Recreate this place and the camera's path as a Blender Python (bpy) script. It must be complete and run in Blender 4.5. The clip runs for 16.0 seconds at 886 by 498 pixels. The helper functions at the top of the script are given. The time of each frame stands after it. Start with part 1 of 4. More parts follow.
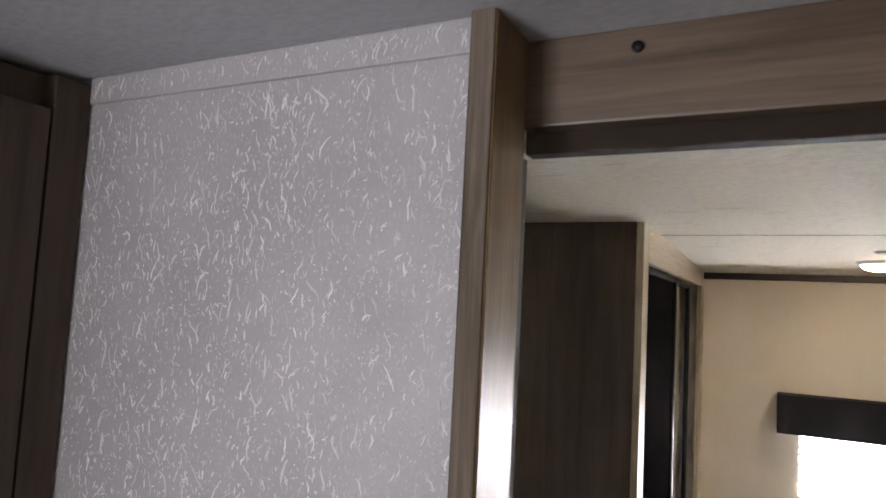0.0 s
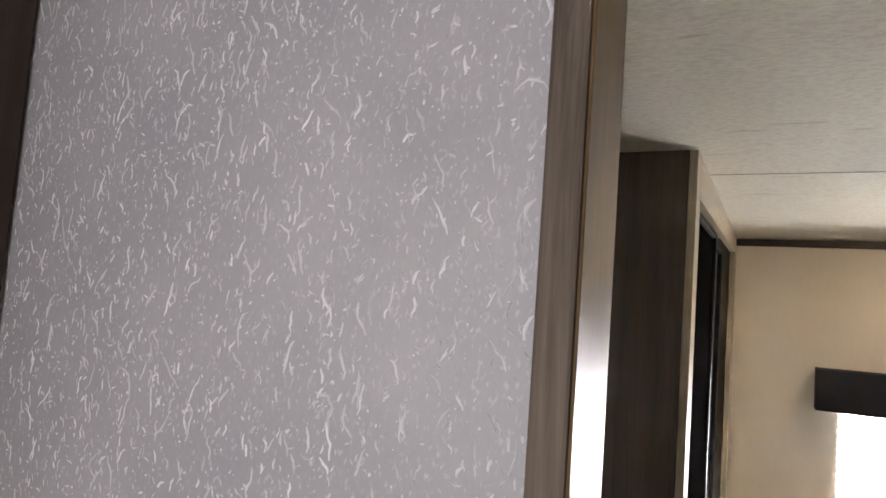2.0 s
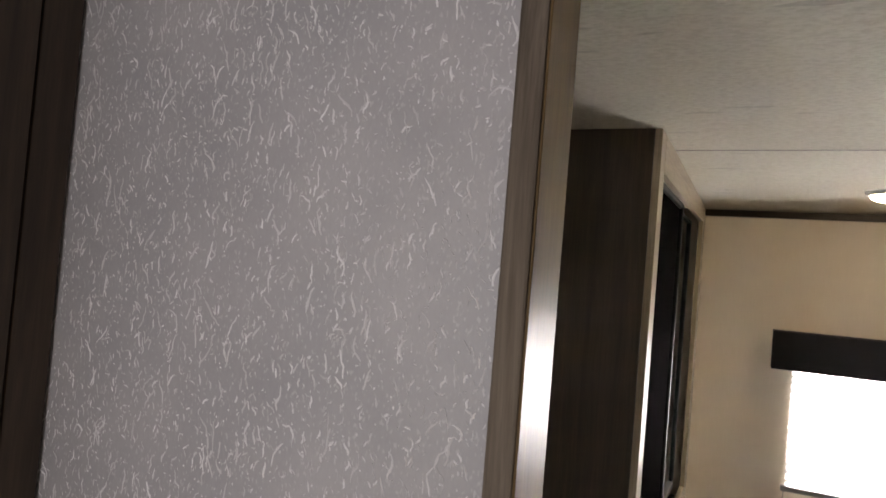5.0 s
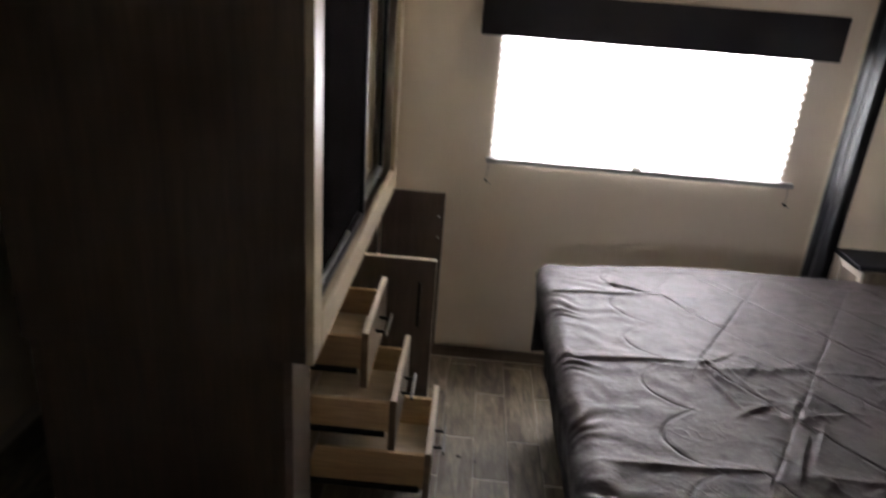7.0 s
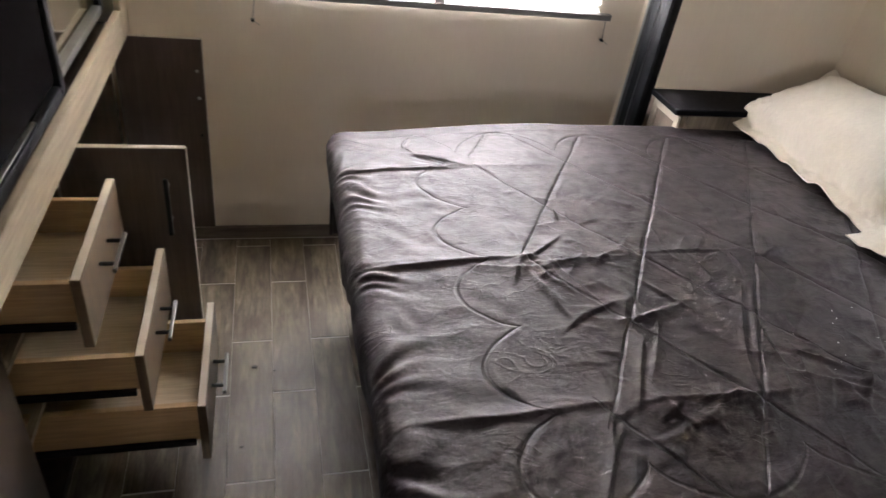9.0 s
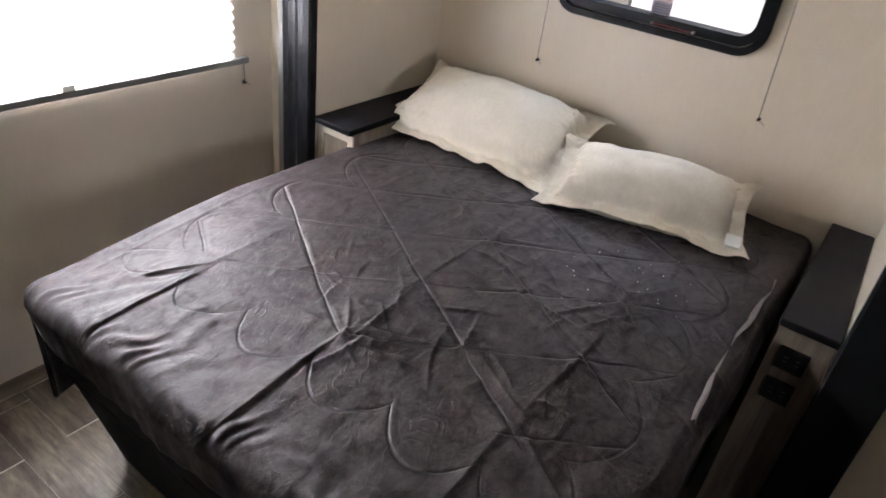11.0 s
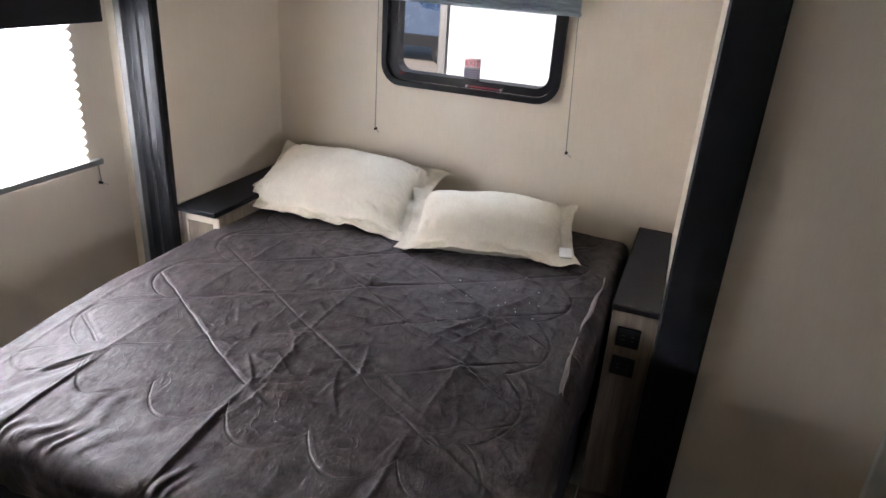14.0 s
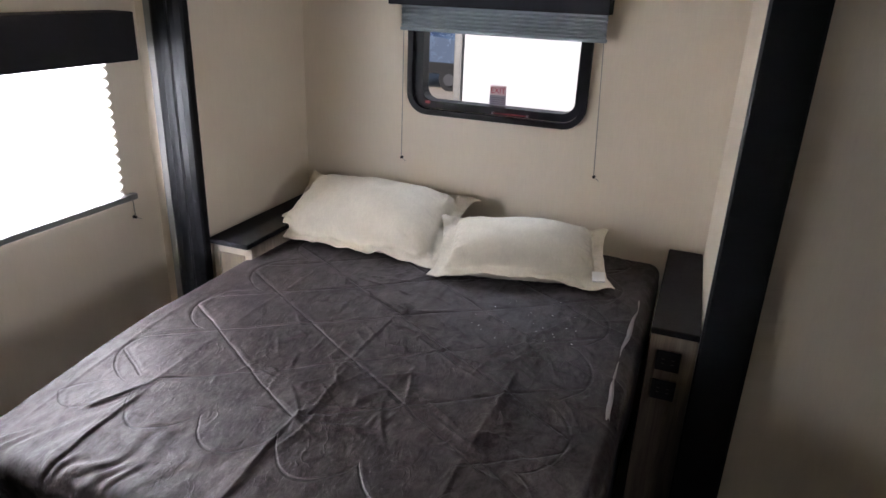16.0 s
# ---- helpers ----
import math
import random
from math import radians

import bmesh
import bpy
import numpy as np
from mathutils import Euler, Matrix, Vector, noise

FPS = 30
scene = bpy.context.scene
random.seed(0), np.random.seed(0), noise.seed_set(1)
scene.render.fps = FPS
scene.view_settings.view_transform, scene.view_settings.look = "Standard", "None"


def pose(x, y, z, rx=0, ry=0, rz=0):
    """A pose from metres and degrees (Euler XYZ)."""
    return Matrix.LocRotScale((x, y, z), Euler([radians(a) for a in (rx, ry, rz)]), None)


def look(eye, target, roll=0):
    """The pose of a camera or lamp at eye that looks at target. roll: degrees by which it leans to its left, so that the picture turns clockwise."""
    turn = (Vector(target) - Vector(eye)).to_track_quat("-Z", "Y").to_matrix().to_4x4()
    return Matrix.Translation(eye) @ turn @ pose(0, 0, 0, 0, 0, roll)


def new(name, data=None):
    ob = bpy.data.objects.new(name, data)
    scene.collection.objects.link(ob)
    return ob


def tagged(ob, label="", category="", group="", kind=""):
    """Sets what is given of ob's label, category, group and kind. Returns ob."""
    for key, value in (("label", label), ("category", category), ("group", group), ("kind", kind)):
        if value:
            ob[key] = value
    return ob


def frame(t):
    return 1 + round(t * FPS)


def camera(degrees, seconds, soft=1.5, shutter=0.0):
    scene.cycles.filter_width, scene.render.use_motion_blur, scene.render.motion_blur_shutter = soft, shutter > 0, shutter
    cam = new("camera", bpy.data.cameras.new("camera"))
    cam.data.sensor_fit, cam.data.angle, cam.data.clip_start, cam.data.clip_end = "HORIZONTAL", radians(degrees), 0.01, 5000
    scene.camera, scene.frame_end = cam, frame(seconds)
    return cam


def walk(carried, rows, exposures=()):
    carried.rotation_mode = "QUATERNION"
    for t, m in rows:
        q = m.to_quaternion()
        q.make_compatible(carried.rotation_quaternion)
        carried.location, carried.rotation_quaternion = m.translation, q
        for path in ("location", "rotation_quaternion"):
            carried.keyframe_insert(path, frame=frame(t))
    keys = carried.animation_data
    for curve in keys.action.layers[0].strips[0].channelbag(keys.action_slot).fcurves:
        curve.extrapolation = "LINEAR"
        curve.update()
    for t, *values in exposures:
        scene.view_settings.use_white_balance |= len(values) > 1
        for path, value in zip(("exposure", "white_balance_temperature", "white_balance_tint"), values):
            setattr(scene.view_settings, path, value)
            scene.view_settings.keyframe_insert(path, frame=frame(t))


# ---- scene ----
cam = camera(66.9, 16.0, shutter=0.5)
PATH = [
    (0.0, pose(0.335, -0.113, 1.815, 94.73, -2.99, 26.97)),
    (0.5, pose(0.263, -0.029, 1.802, 94.42, -3.39, 26.94)),
    (1.0, pose(0.237, 0.007, 1.799, 94.03, -3.71, 26.95)),
    (1.5, pose(0.215, 0.048, 1.756, 94.11, -3.77, 26.92)),
    (2.0, pose(0.195, 0.058, 1.675, 94.46, -4.20, 26.82)),
    (2.5, pose(0.181, 0.041, 1.669, 94.44, -4.72, 26.63)),
    (3.0, pose(0.165, 0.021, 1.650, 94.57, -5.01, 26.34)),
    (3.2, pose(0.151, 0.007, 1.629, 94.78, -5.23, 26.05)),
    (5.3, pose(0.265, -0.077, 1.667, 89.85, -4.47, 25.24)),
    (5.5, pose(0.246, -0.016, 1.667, 87.45, -3.42, 22.26)),
    (6.0, look((0.291, 0.133, 1.643), (-0.266, 2.033, 1.36), 2.55)),
    (6.5, look((0.319, 0.25, 1.604), (-0.016, 2.161, 1.118), 1.9)),
    (7.0, look((0.311, 0.381, 1.54), (0.252, 2.24, 0.804), 4.5)),
    (7.5, look((0.304, 0.549, 1.523), (0.501, 2.295, 0.568), 6.5)),
    (8.0, look((0.309, 0.657, 1.509), (0.69, 2.309, 0.448), 8.0)),
    (8.5, look((0.382, 0.752, 1.505), (0.834, 2.352, 0.394), 8.6)),
    (9.0, look((0.417, 0.826, 1.505), (0.913, 2.391, 0.363), 9.0)),
    (9.5, look((0.385, 0.992, 1.52), (1.242, 2.374, 0.356), 11.6)),
    (10.0, look((0.319, 1.069, 1.562), (1.466, 2.239, 0.415), 10.1)),
    (10.2, look((0.27, 1.082, 1.579), (1.49, 2.196, 0.45), 9.5)),
    (12.3, look((-0.075, 1.221, 1.648), (1.548, 1.959, 0.742), 5.9)),
    (12.5, look((-0.094, 1.226, 1.647), (1.548, 1.944, 0.758), 5.6)),
    (13.0, look((-0.116, 1.197, 1.638), (1.574, 1.858, 0.796), 4.7)),
    (13.5, look((-0.132, 1.121, 1.636), (1.584, 1.748, 0.822), 4.2)),
    (14.0, look((-0.141, 1.054, 1.648), (1.579, 1.68, 0.844), 3.9)),
    (14.5, look((-0.155, 1.056, 1.658), (1.566, 1.702, 0.869), 3.3)),
    (15.0, look((-0.166, 1.093, 1.655), (1.56, 1.754, 0.892), 2.8)),
    (15.5, look((-0.163, 1.119, 1.653), (1.569, 1.783, 0.906), 2.4)),
    (16.0, look((-0.174, 1.132, 1.656), (1.562, 1.794, 0.916), 2.3)),
]
EXPOSURES = [(0.0, 0.58, 6550, 18), (0.5, 0.82, 6600, 18), (1.5, 0.78, 6650, 18), (2.2, 0.56, 6750, 18), (3.2, 0.48, 6850, 18), (5.3, -0.08, 7000, 18), (6.0, -0.75, 6750, 18), (7.0, -0.42, 6600, 18), (7.5, -0.35, 6650, 18), (8.0, 0.05, 6700, 18),
             (9.0, 0.13, 6650, 18), (10.2, 0.1, 6500, 18), (12.3, -0.28, 6250, 18), (13.4, -0.2, 6250, 18), (14.0, 0.0, 6250, 18), (14.5, 0.1, 6250, 18), (15.0, -0.33, 6200, 18), (16.0, -0.34, 6250, 18)]
walk(cam, PATH, EXPOSURES)

# ---- world, sun and large lights ----
world = bpy.data.worlds.new("sky")
scene.world = world
world.use_nodes = True
wn = world.node_tree.nodes
sky = wn.new("ShaderNodeTexSky")
sky.sky_type, sky.sun_disc = "NISHITA", False
sky.sun_elevation, sky.sun_rotation = radians(38), radians(-61)
world.node_tree.links.new(sky.outputs[0], wn["Background"].inputs[0])
wn["Background"].inputs[1].default_value = 0.12


def area_lamp(name, m, sx, sy, power, color):
    d = bpy.data.lights.new(name, "AREA")
    d.shape, d.size, d.size_y, d.energy, d.color = "RECTANGLE", sx, sy, power, color
    ob = new(name, d)
    ob.matrix_world = m
    return ob


sun_data = bpy.data.lights.new("sun", "SUN")
sun_data.energy, sun_data.angle, sun_data.color = 5.0, radians(0.6), (1.0, 0.95, 0.88)
sun = new("sun", sun_data)
sun.matrix_world = look((-9.0, 5.0, 8.0), (0, 0, 0))
# daylight standing at the wide window and at an unseen, added hall opening
area_lamp("window_daylight", look((0.955, 3.16, 1.15), (0.955, 0.0, 1.0)), 1.06, 0.44, 200, (0.93, 0.97, 1.0))
area_lamp("hall_fill_daylight", look((-0.55, -1.80, 1.40), (-0.3, 0.4, 1.45)), 0.6, 0.9, 24, (0.95, 0.975, 1.0))

# added lamp outside, out of view, standing in for sky light on the pillows
area_lamp("pillow_sky_fill", look((3.15, 1.92, 2.45), (2.05, 1.92, 0.80)), 0.9, 0.9, 27, (0.78, 0.88, 1.0))

# ---- materials ----


def mat(name, color, rough=0.6, metal=0.0, spec=0.5):
    m = bpy.data.materials.new(name)
    m.use_nodes = True
    b = m.node_tree.nodes["Principled BSDF"]
    b.inputs["Base Color"].default_value = (*color, 1)
    b.inputs["Roughness"].default_value = rough
    b.inputs["Metallic"].default_value = metal
    b.inputs["Specular IOR Level"].default_value = spec
    return m


def node(m, kind, **inputs):
    n = m.node_tree.nodes.new(kind)
    for key, value in inputs.items():
        n.inputs[key.replace("_", " ")].default_value = value
    return n


def link(m, a, b):
    m.node_tree.links.new(a, b)


def coords(m, scale=(1, 1, 1), shift=None):
    """Object coordinates, scaled."""
    c = node(m, "ShaderNodeTexCoord")
    mp = node(m, "ShaderNodeMapping")
    mp.inputs["Scale"].default_value = scale
    link(m, c.outputs["Object"], mp.inputs["Vector"])
    if shift:
        link(m, shift, mp.inputs["Location"])
    return mp.outputs[0]


def noise_tex(m, vec, scale, detail=4, rough=0.6, distort=0.0):
    n = node(m, "ShaderNodeTexNoise", Scale=scale, Detail=detail, Roughness=rough, Distortion=distort)
    link(m, vec, n.inputs["Vector"])
    return n.outputs["Fac"]


def ramp(m, fac, stops):
    r = node(m, "ShaderNodeValToRGB")
    while len(r.color_ramp.elements) < len(stops):
        r.color_ramp.elements.new(0.5)
    for e, (p, c) in zip(r.color_ramp.elements, stops):
        e.position, e.color = p, (*c, 1) if len(c) == 3 else c
    link(m, fac, r.inputs["Fac"])
    return r.outputs["Color"]


def mixc(m, fac, a, b, mode="MIX"):
    n = node(m, "ShaderNodeMix")
    n.data_type, n.blend_type = "RGBA", mode
    for value, socket in ((fac, n.inputs[0]), (a, n.inputs[6]), (b, n.inputs[7])):
        if isinstance(value, (int, float)):
            socket.default_value = value
        elif isinstance(value, tuple):
            socket.default_value = (*value, 1)
        else:
            link(m, value, socket)
    return n.outputs[2]


def math_node(m, op, a, b=0.0, clamp=False):
    n = node(m, "ShaderNodeMath")
    n.operation, n.use_clamp = op, clamp
    for value, socket in ((a, n.inputs[0]), (b, n.inputs[1])):
        if isinstance(value, (int, float)):
            socket.default_value = value
        else:
            link(m, value, socket)
    return n.outputs[0]


def set_color(m, c):
    link(m, c, m.node_tree.nodes["Principled BSDF"].inputs["Base Color"])


def set_rough(m, fac, lo, hi):
    n = node(m, "ShaderNodeMapRange", To_Min=lo, To_Max=hi)
    link(m, fac, n.inputs["Value"])
    link(m, n.outputs[0], m.node_tree.nodes["Principled BSDF"].inputs["Roughness"])


def set_bump(m, fac, strength=0.2, distance=0.002):
    n = node(m, "ShaderNodeBump", Strength=strength, Distance=distance)
    link(m, fac, n.inputs["Height"])
    link(m, n.outputs[0], m.node_tree.nodes["Principled BSDF"].inputs["Normal"])


def wood(name, dark, light, axis="z", rough=0.4, grain=1.0):
    """Wood-look laminate with its grain along one axis."""
    m = mat(name, light, rough)
    s = {"x": (1.2, 22, 22), "y": (22, 1.2, 22), "z": (22, 22, 1.2)}[axis]
    v = coords(m, tuple(a * grain for a in s))
    n1 = noise_tex(m, v, 1.6, 6, 0.65, 0.6)
    n2 = noise_tex(m, coords(m, tuple(a * 5 for a in s)), 2.0, 3, 0.6)
    n3 = noise_tex(m, coords(m, tuple(a * 0.16 for a in s)), 1.5, 3, 0.5, 0.4)
    c = ramp(m, n1, [(0.3, dark), (0.62, light)])
    c = mixc(m, 0.35, c, ramp(m, n2, [(0.35, (0.35, 0.35, 0.35)), (0.65, (1, 1, 1))]), "MULTIPLY")
    c = mixc(m, 0.4, c, ramp(m, n3, [(0.35, (0.55, 0.53, 0.5)), (0.65, (1, 1, 1))]), "MULTIPLY")
    set_color(m, c)
    set_rough(m, n1, rough - 0.06, rough + 0.12)
    set_bump(m, n2, 0.12, 0.001)
    return m


def vinyl(name, color, streak=0.06):
    """Cream wall vinyl with a fine upright weave and faint stains."""
    m = mat(name, color, 0.55)
    v = coords(m, (90, 90, 9))
    n = noise_tex(m, v, 1.6, 4, 0.7)
    big = noise_tex(m, coords(m), 2.2, 4, 0.6)
    c = mixc(m, streak, color, ramp(m, n, [(0.35, (0.45, 0.42, 0.38)), (0.65, (1, 1, 1))]), "MULTIPLY")
    c = mixc(m, 0.16, c, ramp(m, big, [(0.35, (0.7, 0.66, 0.6)), (0.65, (1, 1, 1))]), "MULTIPLY")
    set_color(m, c)
    set_bump(m, n, 0.12, 0.0008)
    return m


def flake_paper():
    """Grey wallpaper ground with a faint speckle."""
    m = mat("flake_wallpaper", (0.4, 0.38, 0.4), 0.5)
    fine = noise_tex(m, coords(m, (1, 1, 0.45)), 210, 3, 0.65)
    speck = noise_tex(m, coords(m, (1, 1, 0.5)), 330, 1, 0.4)
    cloud = noise_tex(m, coords(m), 5, 3, 0.6)
    c = ramp(m, cloud, [(0.3, (0.325, 0.322, 0.335)), (0.7, (0.395, 0.385, 0.395))])
    c = mixc(m, 0.22, c, ramp(m, fine, [(0.3, (0.6, 0.6, 0.6)), (0.7, (1, 1, 1))]), "MULTIPLY")
    c = mixc(m, math_node(m, "MULTIPLY", ramp(m, speck, [(0.62, (0, 0, 0)), (0.72, (1, 1, 1))]), 0.45), c, (0.58, 0.57, 0.58))
    set_color(m, c)
    set_rough(m, fine, 0.42, 0.58)
    set_bump(m, fine, 0.12, 0.0008)
    return m


def flake_ink():
    """Pale raised flakes, each a little lighter or greyer than the next."""
    m = mat("pale_flake", (0.66, 0.65, 0.66), 0.42)
    geo = node(m, "ShaderNodeNewGeometry")
    set_color(m, ramp(m, geo.outputs["Random Per Island"], [(0.0, (0.46, 0.455, 0.465)), (0.5, (0.58, 0.575, 0.585)), (1.0, (0.74, 0.735, 0.745))]))
    return m


def ceiling_paint(name, color, lumps, wrinkle_shade=0.0):
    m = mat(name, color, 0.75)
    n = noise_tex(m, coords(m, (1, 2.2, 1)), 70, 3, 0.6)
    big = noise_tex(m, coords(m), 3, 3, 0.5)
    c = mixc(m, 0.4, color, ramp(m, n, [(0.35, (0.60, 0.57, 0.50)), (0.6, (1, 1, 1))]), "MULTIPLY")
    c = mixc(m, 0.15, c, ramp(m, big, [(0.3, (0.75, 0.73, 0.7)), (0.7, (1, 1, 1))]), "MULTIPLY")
    # dark streaks paint the shade of shallow wrinkles
    if wrinkle_shade:
        s = noise_tex(m, coords(m, (5, 42, 5)), 1.0, 1, 0.5)
        c = mixc(m, ramp(m, s, [(0.70, (0, 0, 0)), (0.74, (wrinkle_shade, wrinkle_shade, wrinkle_shade))]), c, (0.3, 0.27, 0.22))
    set_color(m, c)
    set_bump(m, n, lumps, 0.003)
    return m


def floor_plank():
    m = mat("floor_plank", (0.2, 0.18, 0.16), 0.42)
    info = node(m, "ShaderNodeObjectInfo")
    v0 = node(m, "ShaderNodeVectorMath")
    v0.operation = "SCALE"
    v0.inputs[0].default_value = (7.3, 13.1, 3.7)
    link(m, info.outputs["Random"], v0.inputs["Scale"])
    v = coords(m, (30, 3.2, 30), v0.outputs[0])
    n = noise_tex(m, v, 1.3, 6, 0.65, 0.8)
    blot = noise_tex(m, coords(m, (9, 3, 9), v0.outputs[0]), 1.4, 4, 0.6)
    c = ramp(m, n, [(0.28, (0.094, 0.069, 0.044)), (0.52, (0.245, 0.200, 0.142)), (0.75, (0.42, 0.355, 0.262))])
    c = mixc(m, 0.9, c, ramp(m, blot, [(0.38, (0.42, 0.39, 0.36)), (0.62, (1, 1, 1))]), "MULTIPLY")
    scuff = noise_tex(m, coords(m, (26, 7, 26), v0.outputs[0]), 2.2, 5, 0.75, 0.5)
    c = mixc(m, 0.6, c, ramp(m, scuff, [(0.36, (0.45, 0.43, 0.41)), (0.58, (1.0, 1.0, 1.0))]), "MULTIPLY")
    tone = ramp(m, info.outputs["Random"], [(0.0, (0.75, 0.74, 0.72)), (1.0, (1.0, 1.0, 1.0))])
    set_color(m, mixc(m, 1.0, c, tone, "MULTIPLY"))
    set_rough(m, n, 0.34, 0.55)
    set_bump(m, n, 0.15, 0.001)
    return m


def cloth(name, color, rough, weave, wear, tint=(1, 1, 1), sheen=0.0):
    m = mat(name, color, rough)
    b = m.node_tree.nodes["Principled BSDF"]
    b.inputs["Sheen Weight"].default_value = sheen
    b.inputs["Sheen Roughness"].default_value = 0.4
    n = noise_tex(m, coords(m, (1, 5, 3)), weave, 3, 0.7)
    big = noise_tex(m, coords(m), 5, 4, 0.65)
    c = mixc(m, wear, color, ramp(m, big, [(0.3, (0.55, 0.53, 0.52)), (0.7, tint)]), "MULTIPLY")
    slub = noise_tex(m, coords(m, (1, 2.5, 1)), weave * 0.4, 3, 0.6)
    c = mixc(m, wear * 0.45, c, ramp(m, slub, [(0.38, (0.62, 0.60, 0.57)), (0.62, (1, 1, 1))]), "MULTIPLY")
    c = mixc(m, 0.3, c, ramp(m, n, [(0.3, (0.55, 0.55, 0.55)), (0.7, (1, 1, 1))]), "MULTIPLY")
    set_color(m, c)
    set_rough(m, n, rough - 0.08, rough + 0.1)
    set_bump(m, n, 0.25, 0.0012)
    return m


def stitched_lines(m):
    """One along the thin sewn lines of the comforter: a diamond lattice closed by scallops on three sides."""
    sep = node(m, "ShaderNodeSeparateXYZ")
    wob = node(m, "ShaderNodeTexNoise", Scale=9.0, Detail=2.0)
    base = coords(m)
    link(m, base, wob.inputs["Vector"])
    off = node(m, "ShaderNodeVectorMath")
    off.operation = "MULTIPLY_ADD"
    link(m, wob.outputs["Color"], off.inputs[0])
    off.inputs[1].default_value = (0.014, 0.014, 0.0)
    link(m, base, off.inputs[2])
    link(m, off.outputs[0], sep.inputs[0])
    x = math_node(m, "SUBTRACT", sep.outputs["X"], 0.007)
    y = math_node(m, "SUBTRACT", sep.outputs["Y"], 0.007)

    def lattice(a, b, step, at):
        k = math_node(m, "ADD", math_node(m, "MULTIPLY", x, a / step), math_node(m, "MULTIPLY", y, b / step))
        k = math_node(m, "ADD", k, 100.5 - at / step)
        k = math_node(m, "ABSOLUTE", math_node(m, "SUBTRACT", math_node(m, "FRACT", k), 0.5))
        return math_node(m, "MULTIPLY", k, step)

    def lobes(v, step, at, deep, power):
        k = math_node(m, "ABSOLUTE", math_node(m, "SINE", math_node(m, "MULTIPLY", math_node(m, "SUBTRACT", v, at), math.pi / step)))
        return math_node(m, "MULTIPLY", math_node(m, "POWER", k, power), deep)

    cross = math_node(m, "MINIMUM", lattice(0.846, -0.533, 0.2512, -0.226), lattice(0.815, 0.579, 0.2380, 2.120))
    # the lattice stops short of the foot
    cross = math_node(m, "ADD", cross, math_node(m, "LESS_THAN", x, 0.94))
    foot = math_node(m, "ADD", x, math_node(m, "SUBTRACT", lobes(y, 0.2135, 1.918, 0.100, 0.8), 0.872))
    far = math_node(m, "SUBTRACT", math_node(m, "ADD", lobes(x, 0.297, 1.20745, 0.13, 0.55), 2.405), y)
    near = math_node(m, "ADD", y, math_node(m, "SUBTRACT", lobes(x, 0.297, 0.98, 0.085, 0.7), 1.385))
    inner = math_node(m, "MINIMUM", math_node(m, "MINIMUM", foot, far), near)
    edge = math_node(m, "MULTIPLY", math_node(m, "ABSOLUTE", inner), 0.75)
    d = math_node(m, "MINIMUM", edge, math_node(m, "ADD", cross, math_node(m, "LESS_THAN", inner, 0.0)))
    line = node(m, "ShaderNodeMapRange", From_Min=0.0010, From_Max=0.0048, To_Min=1.0, To_Max=0.0)
    link(m, d, line.inputs["Value"])
    return line.outputs[0]


